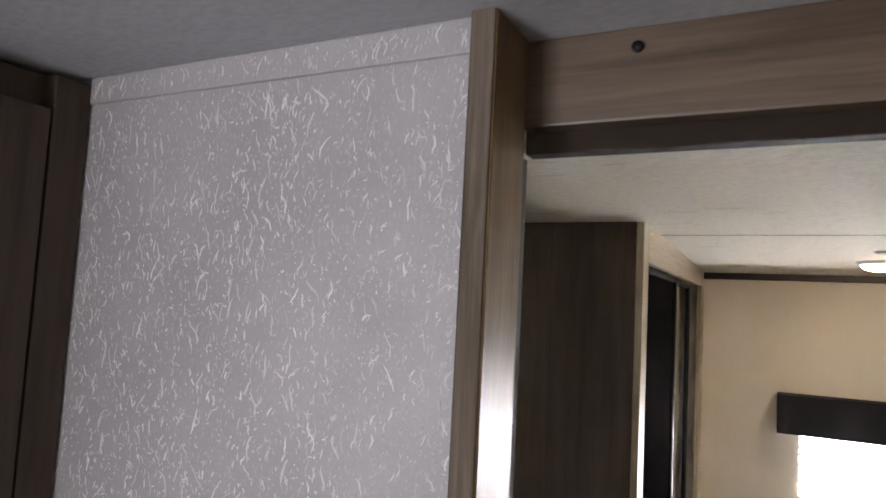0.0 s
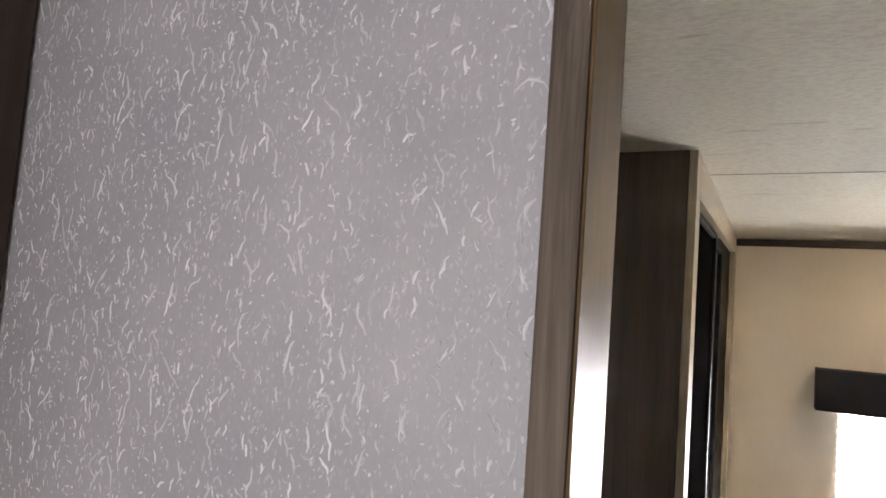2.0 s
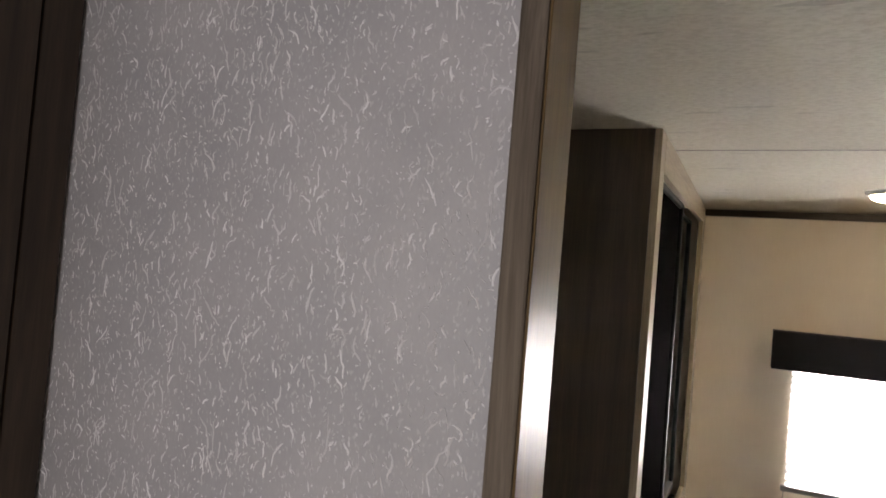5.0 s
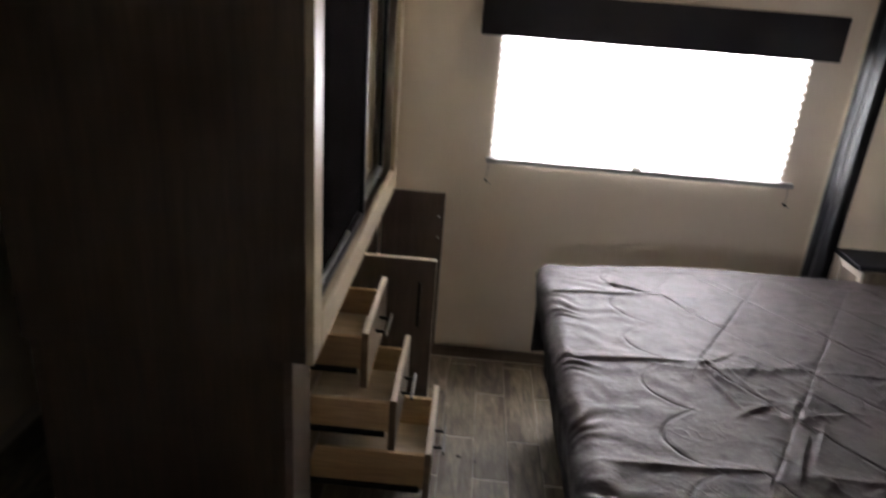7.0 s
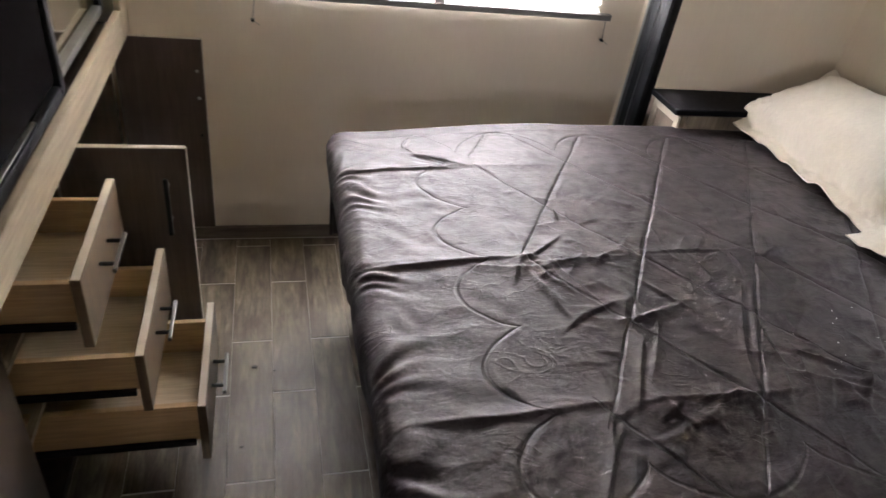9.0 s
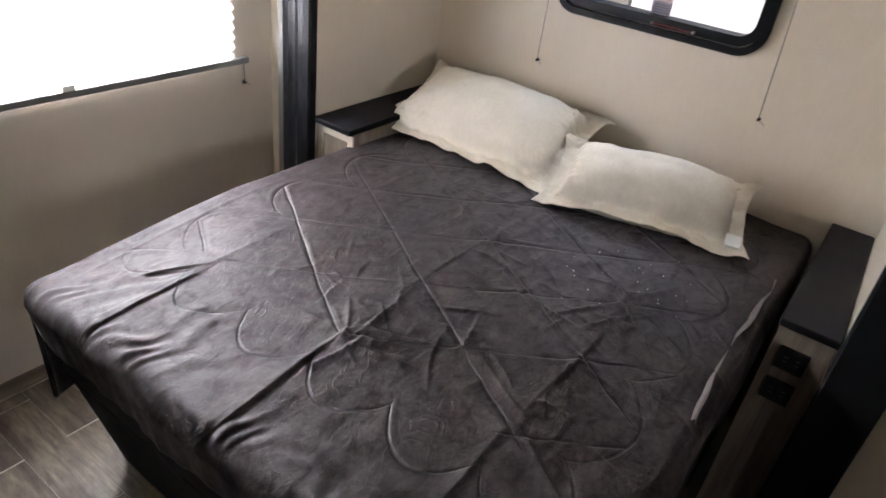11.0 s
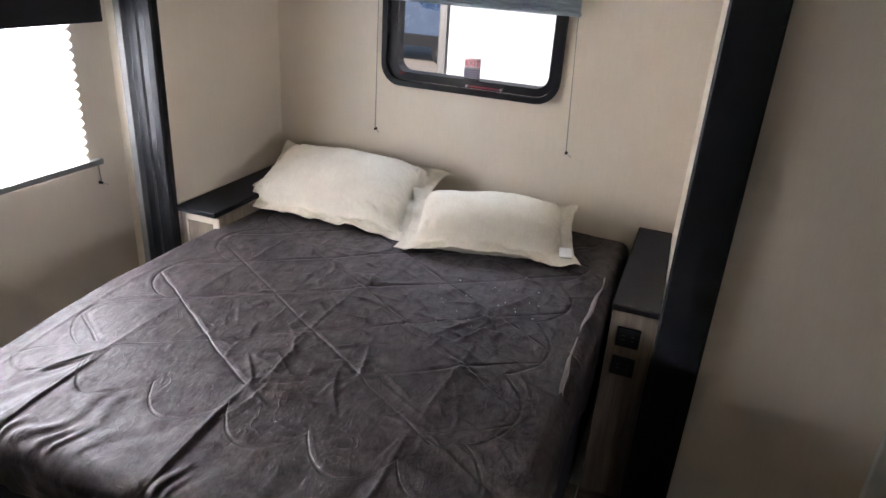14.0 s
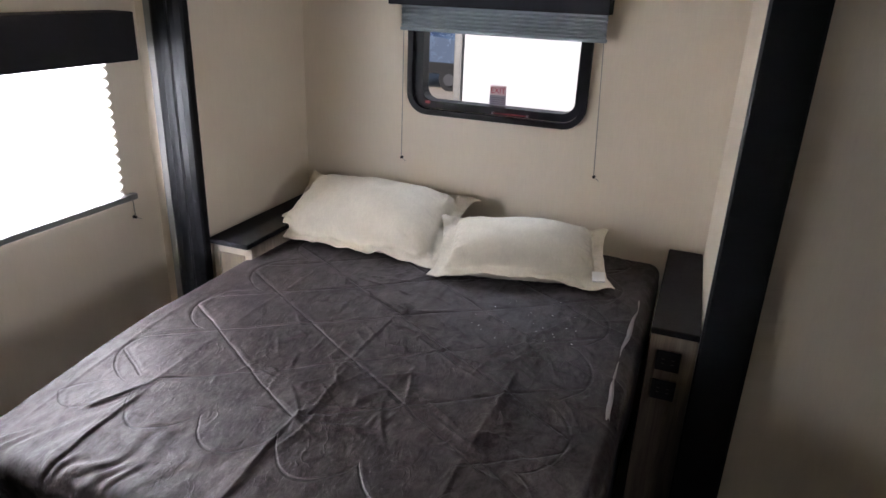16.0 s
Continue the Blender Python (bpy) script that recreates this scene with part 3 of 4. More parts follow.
# slide-out mouldings
thing("door_casing", B(SLIDE_X - 0.03, SLIDE_X - 0.001, 0.26, 0.412, 0, 2.05, bevel=0.006, segments=3), WHITE, "pale door casing on the hall side wall", "door casing", "structure")
for name, y0, y1, far in (("slide_moulding", ALC_F - 0.010, 2.905, True), ("slide_moulding", 0.905, ALC_N + 0.005, False)):
    bm = bmesh.new()
    w = y1 - y0
    prof = [(0, 0.0), (0, 0.020), (0.04, 0.026), (0.2, 0.030), (0.36, 0.031), (0.44, 0.027), (0.52, 0.025), (0.60, 0.027), (0.70, 0.031), (0.88, 0.030), (0.96, 0.026), (1, 0.020), (1, 0)]
    if not far:
        prof = [(0, 0.0), (0, 0.022), (0.05, 0.027), (0.5, 0.028), (0.95, 0.027), (1, 0.022), (1, 0)]
    rings = [[bm.verts.new((SLIDE_X - 0.004 - 1.3 * d, y0 + f * w, z)) for f, d in prof] for z in (0.0, 2.03)]
    for i in range(len(prof)):
        j = (i + 1) % len(prof)
        bm.faces.new((rings[0][i], rings[0][j], rings[1][j], rings[1][i]))
    bm.faces.new(rings[0])
    bm.faces.new(rings[1][::-1])
    thing(name, bm, BLACK, "glossy black upright moulding edging the bed slide-out", "moulding", "structure")
thing("slide_seal", B(SLIDE_X - 0.016, SLIDE_X, 2.909, 2.95, 0.0, 2.0, bevel=0.004), GREYTRIM, "grey seal strip beside the slide-out moulding", "seal", "structure")

# ---- wardrobe with overhanging upper box ----
W0, W1, WF = 1.60, 2.996, 0.0
ward = empty("wardrobe", "oak-look wardrobe unit with screen niche and open lower cabinet", "wardrobe", at=(-0.3, 2.2, 0))
part("side_panel", B(-0.62, -0.001, W0, W0 + 0.018, 0.765, 2.049, bevel=0.0015), BROWN_Z, ward, "dark brown side panel")
part("back_panel", B(-0.62, -0.60, W0 + 0.02, W1, 0.0, 2.014), BROWN_Z, ward)
part("floor_panel", B(-0.598, -0.002, W0 + 0.02, W1, 0.767, 0.785), BROWN_Z, ward)
part("stile", B(0.0, 0.018, W0, W0 + 0.072, 0.763, 2.048, bevel=0.002), OAK_PALE_Z, ward)
part("stile", B(0.0, 0.018, 2.90, W1, 0.763, 2.014, bevel=0.002), OAK_PALE_Z, ward)
part("top_rail", B(0.0, 0.018, W0 + 0.074, 2.898, 1.95, 2.046, bevel=0.002), OAK_Y, ward)
part("bottom_rail", B(0.0, 0.018, W0 + 0.074, 2.898, 0.763, 0.852, bevel=0.002), OAK_Y, ward, "pale oak-look rail")
part("niche_back", B(-0.14, -0.13, W0 + 0.02, W1 - 0.02, 0.786, 2.014), BROWN_Z, ward)
mir = part("mirror_door", B(-0.040, -0.034, 2.25, 2.89, 0.87, 1.94), MIRROR, ward, "sliding mirror door")
part("mirror_frame", B(-0.046, -0.026, 2.86, 2.90, 0.854, 1.948, bevel=0.002), BLACK, mir)
part("mirror_rail", B(-0.046, -0.022, 2.25, 2.86, 0.854, 0.875, bevel=0.002), ALU, mir, "aluminium bottom rail")
part("mirror_rail", B(-0.046, -0.026, 2.25, 2.86, 1.935, 1.948, bevel=0.002), BLACK, mir)

tv = empty("television", "flat black television set into the wardrobe front", "television", at=(-0.03, 2.0, 0.9))
part("screen", B(-0.055, -0.008, 1.70, 2.28, 0.892, 1.93), SCREEN, tv)
part("trim_strip", B(-0.02, -0.002, 1.70, 2.10, 0.8845, 0.8885, bevel=0.001), ALU, tv, "bright trim strip under the screen")
for y0, y1, z0, z1 in ((1.677, 1.70, 0.856, 1.948), (2.28, 2.31, 0.856, 1.948), (1.70, 2.28, 0.856, 0.884), (1.70, 2.28, 1.93, 1.948)):
    part("bezel", B(-0.05, 0.003, y0, y1, z0, z1, bevel=0.006), FRAME, tv)

LF = -0.05
part("lower_side_panel", B(-0.598, LF, W0 + 0.012, W0 + 0.03, 0.0, 0.763), BROWN_Z, ward)
part("lower_stile", B(LF, LF + 0.018, W0 + 0.012, 1.775, 0.07, 0.761, bevel=0.002), DOOR_Z, ward)
part("lower_stile", B(LF, LF + 0.018, 2.222, 2.248, 0.07, 0.761, bevel=0.002), DOOR_Z, ward)
part("divider", B(-0.598, LF, 2.205, 2.22, 0.02, 0.761), BROWN_Z, ward)
part("divider", B(-0.598, LF, 1.765, 1.777, 0.02, 0.761), BROWN_Z, ward)
part("cabinet_floor", B(-0.598, LF, 1.78, W1, 0.06, 0.078), BROWN_Z, ward)
part("toe_kick", B(LF - 0.06, LF - 0.045, W0 + 0.03, W1, 0.0, 0.058), BROWN_Z, ward)
for z in (0.365, 0.555):
    part("drawer_rail", B(LF, LF + 0.016, 1.777, 2.221, z, z + 0.014), OAK_Y, ward)
part("lower_end_panel", B(-0.598, LF, 2.975, W1, 0.0, 0.763), BROWN_Z, ward)


def handle(parent, x, c, half, along):
    """Black bar pull on two posts, standing off a face that looks towards +x (along y) or -y (along z)."""
    bm = bmesh.new()
    y, z = c
    if along == "y":
        box(bm, x + 0.026, x + 0.034, y - half, y + half, z - 0.005, z + 0.005, bevel=0.0015)
        h = part("handle", bm, HANDLE, parent, "dark steel bar handle")
        for s in (-0.62, 0.62):
            b2 = bmesh.new()
            tube(b2, (x, y + s * half, z), (x + 0.027, y + s * half, z), 0.0045, 10)
            part("post", b2, BLACKPLASTIC, h, "", True)
    return h


def drawer(front, y0, y1, z0, z1):
    d = empty("drawer", "pulled-out drawer with oak-look front and plywood box", "drawer", "drawers of the wardrobe", (front, (y0 + y1) / 2, z0))
    fr = part("front", B(front - 0.018, front, y0, y1, z0, z1, bevel=0.0012), OAK_FRONT, d)
    part("edge_band", B(front - 0.0165, front - 0.0015, y0 + 0.001, y1 - 0.001, z1 - 0.001, z1 + 0.0012), EDGE, fr, "pale edge band")
    back = -0.40
    zb, zt = z0 + 0.035, z1 - 0.028
    part("side", B(back, front - 0.019, y0 + 0.028, y0 + 0.041, zb, zt, bevel=0.001), PLY, d)
    part("side", B(back, front - 0.019, y1 - 0.041, y1 - 0.028, zb, zt, bevel=0.001), PLY, d)
    part("back", B(back, back + 0.012, y0 + 0.042, y1 - 0.042, zb, zt - 0.01), PLY, d)
    part("bottom", B(back + 0.012, front - 0.019, y0 + 0.0415, y1 - 0.0415, zb + 0.008, zb + 0.014), PLY_FLOOR, d)
    part("runner", B(back, front - 0.03, y0 + 0.018, y0 + 0.027, zb - 0.008, zb + 0.006), BLACKPLASTIC, d, "black drawer runner")
    part("runner", B(back, front - 0.03, y1 - 0.027, y1 - 0.018, zb - 0.008, zb + 0.006), BLACKPLASTIC, d, "black drawer runner")
    handle(d, front, ((y0 + y1) / 2 - 0.01, (z0 + z1) / 2 + 0.02), 0.062, "y")
    return d


drawer(0.100, 1.822, 2.168, 0.572, 0.728)
drawer(0.177, 1.832, 2.184, 0.378, 0.533)
drawer(0.277, 1.842, 2.180, 0.195, 0.368)


def cabinet_door(y, x1, z0, z1, inner):
    d = empty("cabinet_door", "open oak-look cabinet door " + ("seen from inside with screw holes" if inner else "with black bar handle"),
              "cabinet door", "lower wardrobe doors", (LF, y, z0))
    part("panel", B(LF + 0.02, x1, y, y + 0.018, z0, z1, bevel=0.0012), DOOR_Z, d)
    part("edge_band", B(LF + 0.021, x1 - 0.001, y + 0.0015, y + 0.0165, z1 - 0.001, z1 + 0.0012), EDGE, d, "pale edge band")
    part("edge_band", B(x1 - 0.001, x1 + 0.0012, y + 0.0015, y + 0.0165, z0 + 0.002, z1 - 0.002), EDGE if not inner else OAK_Z, d)
    if not inner:
        h = part("handle", B(x1 - 0.050, x1 - 0.040, y - 0.034, y - 0.026, z1 - 0.21, z1 - 0.06, bevel=0.0015), BLACKPLASTIC, d, "black bar handle")
        for z in (z1 - 0.18, z1 - 0.09):
            bm = bmesh.new()
            tube(bm, (x1 - 0.045, y, z), (x1 - 0.045, y - 0.027, z), 0.0045, 10)
            part("post", bm, BLACKPLASTIC, h, "", True)
    else:
        for z in (z1 - 0.10, z1 - 0.19, z1 - 0.32):
            bm = bmesh.new()
            tube(bm, (x1 - 0.018, y + 0.001, z), (x1 - 0.018, y - 0.0015, z), 0.005, 12)
            part("screw", bm, ALU if z > 0.5 else BLACKPLASTIC, d, "", True)
    return d


cabinet_door(2.248, 0.236, 0.075, 0.758, False)
cabinet_door(2.955, 0.222, 0.075, 0.76, True)

# ---- big window ----
win = empty("window_1", "wide bright window covered by a white pleated day shade", "window", at=(0.93, 3.03, 0.93))
win["kind"] = "structure"
for x0, x1, z0, z1 in ((0.405, 0.425, 0.905, 1.41), (1.485, 1.505, 0.905, 1.41), (0.425, 1.485, 0.905, 0.925), (0.425, 1.485, 1.39, 1.41)):
    part("window_frame", B(x0, x1, 3.05, 3.085, z0, z1, bevel=0.003), BLACK, win)
pane = part("pane", B(0.425, 1.485, 3.064, 3.068, 0.925, 1.39), GLASS, win)
pane.visible_shadow = False
bm = bmesh.new()
nz = 32
rows = []
for i in range(nz + 1):
    z = 0.917 + (1.43 - 0.917) * i / nz
    yy = 2.985 + (0.016 if i % 2 else 0.0)
    rows.append([bm.verts.new((x, yy, z)) for x in (0.385, 0.67, 0.955, 1.24, 1.525)])
for a, b in zip(rows, rows[1:]):
    for i in range(4):
        bm.faces.new((a[i], a[i + 1], b[i + 1], b[i]))
shade = thing("pleated_shade", bm, SHADE, "white pleated day shade drawn down over the window", "window shade")
part("bottom_rail", B(0.37, 1.566, 2.968, 2.992, 0.895, 0.916, bevel=0.004), GREYTRIM, shade, "dark grey bottom rail")
part("lift_cord", B(0.953, 0.956, 2.981, 2.984, 0.917, 1.43), GREYTRIM, shade, "grey lift cord")
for x in (0.955,):
    part("pull_tab", B(x - 0.018, x + 0.018, 2.966, 2.972, 0.916, 0.933, bevel=0.003), WHITE, shade)
val = empty("valance", "black fabric valance box over the wide window", "valance", at=(0.88, 2.94, 1.4))
part("front", B(0.307, 1.572, 2.890, 2.906, 1.380, 1.531, bevel=0.005), VALANCE, val)
part("top", B(0.307, 1.572, 2.907, 2.998, 1.517, 1.531, bevel=0.003), VALANCE, val)
part("side", B(0.307, 0.321, 2.907, 2.998, 1.380, 1.516, bevel=0.003), VALANCE, val)
part("side", B(1.558, 1.572, 2.907, 2.998, 1.380, 1.516, bevel=0.003), VALANCE, val)


def tie_down(p, up, out):
    """A small cord anchor on a wall with its cord running up."""
    c = empty("cord_anchor", "small dark cord anchor with thin shade cord on the wall", "cord anchor", "shade cords", p)
    bm = bmesh.new()
    p, out = Vector(p), Vector(out)
    tube(bm, p, p + out * 0.014, 0.006, 12, 0.0045)
    part("clip", bm, BLACKPLASTIC, c, "", True)
    bm = bmesh.new()
    q = p + out * 0.010
    tube(bm, q, (up[0], up[1], up[2]), 0.0017, 6)
    part("cord", bm, CORD, c, "", True)
    bm = bmesh.new()
    side = Vector((out.y, -out.x, 0))
    tube(bm, q, q + side * -0.022 + Vector((0, 0, -0.012)) + out * 0.004, 0.0012, 6)
    part("cord_end", bm, CORD, c, "", True)


tie_down((0.376, 3.0, 0.818), (0.384, 2.985, 0.896), (0, -1, 0))
tie_down((1.563, 3.0, 0.822), (1.555, 2.985, 0.896), (0, -1, 0))
tie_down((HEAD_X, 2.309, 0.955), (HEAD_X - 0.03, 2.296, 1.49), (-1, 0, 0))
tie_down((HEAD_X, 1.495, 0.980), (HEAD_X - 0.03, 1.515, 1.49), (-1, 0, 0))

# ---- small emergency window in the headboard wall ----


def rounded(y0, y1, z0, z1, r, n=6):
    out = []
    for cy, cz, a0 in ((y1 - r, z1 - r, 0), (y0 + r, z1 - r, 90), (y0 + r, z0 + r, 180), (y1 - r, z0 + r, 270)):
        for i in range(n + 1):
            a = radians(a0 + 90 * i / n)
            out.append((cy + r * math.cos(a), cz + r * math.sin(a)))
    return out


def ring(bm, outer, inner, xo0, xo1):
    loops = [[bm.verts.new((x, y, z)) for y, z in pts] for x, pts in ((xo0, outer), (xo1, outer), (xo1, inner), (xo0, inner))]
    n = len(outer)
    for k in range(4):
        a, b = loops[k], loops[(k + 1) % 4]
        for i in range(n):
            bm.faces.new((a[i], a[(i + 1) % n], b[(i + 1) % n], b[i]))


swin = empty("window_2", "small black-framed emergency window with rounded corners", "window", at=(HEAD_X, 1.92, 1.17))
swin["kind"] = "structure"
bm = bmesh.new()
ring(bm, rounded(1.552, 2.282, 1.150, 1.70, 0.085), rounded(1.574, 2.26, 1.172, 1.678, 0.068), HEAD_X + 0.02, HEAD_X - 0.022)
part("window_frame", bm, FRAME, swin, "", False)
bm = bmesh.new()
ring(bm, rounded(1.576, 2.258, 1.174, 1.676, 0.066), rounded(1.598, 2.222, 1.205, 1.65, 0.048), HEAD_X + 0.06, HEAD_X - 0.004)
part("inner_frame", bm, FRAME, swin)
pane = part("pane", B(HEAD_X + 0.03, HEAD_X + 0.034, 1.598, 2.222, 1.205, 1.65), GLASS, swin)
pane.visible_shadow = False
lat = part("latch", B(HEAD_X - 0.018, HEAD_X - 0.010, 1.77, 1.92, 1.182, 1.186, bevel=0.001), RED, swin, "red release latch")
for y in (1.775, 1.915):
    part("latch_end", B(HEAD_X - 0.02, HEAD_X - 0.004, y - 0.004, y + 0.004, 1.180, 1.188, bevel=0.002), ALU, lat)
part("latch", B(HEAD_X - 0.014, HEAD_X - 0.004, 2.185, 2.205, 1.195, 1.205, bevel=0.002), RED, swin, "red release tab")
sticker = empty("exit_label", "pink and grey exit label stuck on the window pane", "label", at=(HEAD_X + 0.029, 1.915, 1.25))
part("upper_field", B(HEAD_X + 0.0275, HEAD_X + 0.0295, 1.878, 1.944, 1.248, 1.284), LABEL_PINK, sticker)
part("lower_field", B(HEAD_X + 0.0275, HEAD_X + 0.0295, 1.878, 1.944, 1.206, 1.247), LABEL_GREY, sticker)
for z in (1.238, 1.230, 1.222, 1.214):
    part("text_bar", B(HEAD_X + 0.0265, HEAD_X + 0.0275, 1.885, 1.937, z - 0.0015, z + 0.0015), LABEL_DARK, sticker)
fc = bpy.data.curves.new("exit_text", "FONT")
fc.body, fc.size, fc.align_x, fc.extrude = "EXIT", 0.030, "CENTER", 0.0004
fc.materials.append(LABEL_RED)
ft = new("exit_text", fc)
ft.parent = sticker
ft.matrix_parent_inverse = sticker.matrix_basis.inverted()
ft.matrix_basis = pose(HEAD_X + 0.0268, 1.911, 1.255, 90, 0, -90)

# its pleated shade, pulled up, and valance
bm = bmesh.new()
rows = []
for i in range(13):
    z = 1.49 + 0.085 * i / 12
    xx = HEAD_X - (0.072 if i % 2 else 0.058)
    rows.append([bm.verts.new((xx, y, z)) for y in (1.508, 2.29)])
for i in reversed(range(13)):
    z = 1.49 + 0.085 * i / 12
    xx = HEAD_X - (0.026 if i % 2 else 0.040)
    rows.append([bm.verts.new((xx, y, z)) for y in (1.508, 2.29)])
for a, b in zip(rows, rows[1:] + rows[:1]):
    bm.faces.new((a[0], a[1], b[1], b[0]))
sh2 = thing("pleated_shade", bm, SHADE_GREY, "grey pleated shade gathered up over the small window", "window shade")
part("bottom_rail", B(HEAD_X - 0.068, HEAD_X - 0.03, 1.503, 2.295, 1.476, 1.489, bevel=0.004), SHADE_GREY, sh2)
val2 = empty("valance", "black fabric valance box over the small window", "valance", at=(2.33, 1.92, 1.57))
part("front", B(2.275, 2.291, 1.498, 2.33, 1.570, 1.735, bevel=0.005), VALANCE, val2)
part("side", B(2.2915, 2.378, 1.498, 1.512, 1.570, 1.735, bevel=0.003), VALANCE, val2)
part("side", B(2.2915, 2.378, 2.316, 2.33, 1.570, 1.735, bevel=0.003), VALANCE, val2)
part("top", B(2.2915, 2.378, 1.5125, 2.3155, 1.721, 1.735, bevel=0.003), VALANCE, val2)

# ---- ceiling lamp ----
lamp = empty("ceiling_lamp", "small round lit ceiling lamp with white rim", "ceiling lamp", at=(0.607, 2.478, ceil_z(2.478)))
bm = bmesh.new()
tube(bm, (0.607, 2.478, ceil_z(2.478)), (0.607, 2.478, ceil_z(2.478) - 0.012), 0.068, 32, 0.062)
part("rim", bm, WHITE, lamp, "", True)
bm = bmesh.new()
bmesh.ops.create_uvsphere(bm, u_segments=24, v_segments=10, radius=0.054)
bmesh.ops.transform(bm, matrix=Matrix.Translation((0.607, 2.478, ceil_z(2.478) - 0.012)) @ Matrix.Diagonal((1, 1, 0.4, 1)), verts=bm.verts)
part("diffuser", bm, LAMPGLOW, lamp, "warm glowing diffuser", True)

bm = bmesh.new()
tube(bm, (0.605, 2.20, ceil_z(2.2)), (0.605, 2.20, ceil_z(2.2) - 0.007), 0.042, 28, 0.036)
thing("ceiling_vent", bm, CAPGREY, "small grey round vent on the ceiling beside the lamp", "vent")

# ---- nightstands ----


def nightstand(y0, y1, outlets):
    n = empty("nightstand", "narrow nightstand with black top and oak-look front" + (" and two black outlets" if outlets else ""),
              "nightstand", "nightstands beside the bed", (2.0, (y0 + y1) / 2, 0))
    part("top", askew(B(1.682, HEAD_X - 0.002, y0 + 0.002, y1 - 0.002, 0.718, 0.739, bevel=0.006, segments=3)), BLACKTOP, n, "black laminate top")
    part("body", askew(B(1.73, HEAD_X - 0.002, y0 + 0.004, y1 - 0.006, 0.0, 0.717)), OAK_Z, n)
    fr = part("front", B(1.71, 1.729, y0 + 0.004, y1 - 0.006, 0.02, 0.715, bevel=0.002), OAK_Z, n)
    if outlets:
        for z in (0.625, 0.525):
            o = part("outlet", B(1.703, 1.7095, y0 + 0.045, y0 + 0.115, z - 0.033, z + 0.033, bevel=0.003), BLACKPLASTIC, n, "black outlet plate")
            for dy in (-0.014, 0.014):
                for dz in (-0.007, 0.007):
                    part("slot", B(1.7015, 1.7028, y0 + 0.08 + dy - 0.005, y0 + 0.08 + dy + 0.005, z + dz - 0.0012, z + dz + 0.0012), EDGE_GREY, o)
    else:
        for a, b, c, d in ((y0 + 0.005, y0 + 0.03, 0.3, 0.71), (y1 - 0.032, y1 - 0.007, 0.3, 0.71), (y0 + 0.03, y1 - 0.032, 0.685, 0.71)):
            part("frame_rail", B(1.702, 1.7095, a, b, c, d, bevel=0.002), EDGE, fr)


nightstand(2.60, ALC_F, False)
nightstand(ALC_N, 1.18, True)

# ---- bed ----
BX0, BX1, BY0, BY1, BZ = 0.570, 2.36, 1.195, 2.655, 0.672
bm = B(0.625, 2.36, 1.215, 2.52, 0.0, 0.385, bevel=0.01)
for v in bm.verts:
    # the platform runs in towards the floor at the foot
    if v.co.x < 1.0 and v.co.z < 0.2:
        v.co.x += 0.09
base = thing("bed_base", bm, VALANCE, "black bed platform under the mattress", "bed base")
# black cloth here paints the deep shade below the comforter's foot edge
thing("mattress", B(0.612, 2.36, 1.225, 2.545, 0.387, 0.625, bevel=0.05, segments=4), VALANCE, "mattress coloured black for the shade under the comforter", "mattress")


rng = np.random.default_rng(7)
CREASES = []
for _ in range(230):
    # the near half of the cloth is the more crumpled one
    x, y = rng.uniform(0.95, 2.05), 1.26 + 0.95 * rng.random() ** 1.3
    a = rng.choice([0.1, 1.0, 2.15]) + rng.normal(0, 0.4)
    CREASES.append((x, y, math.cos(a), math.sin(a), rng.uniform(0.018, 0.075), rng.uniform(0.002, 0.0052) * rng.choice([1, -1]), rng.uniform(-2, 2)))
# creases that radiate from the crossings of the long folds
for cx, cy, count in ((0.98, 1.90, 6), (1.24, 1.925, 4), (1.52, 1.915, 5), (1.10, 1.72, 5), (1.28, 1.48, 5), (0.99, 1.47, 5), (1.48, 1.51, 7), (1.30, 1.22, 5)):
    for k in range(count):
        a = rng.uniform(0, 2 * math.pi)
        r = rng.uniform(0.03, 0.14)
        CREASES.append((cx + r * math.cos(a), cy + 0.6 * r * math.sin(a), math.cos(a + 0.5), 0.75 * math.sin(a + 0.5), rng.uniform(0.03, 0.07),
                        rng.uniform(0.0030, 0.0060) * rng.choice([1, -1]), rng.uniform(-2, 2)))
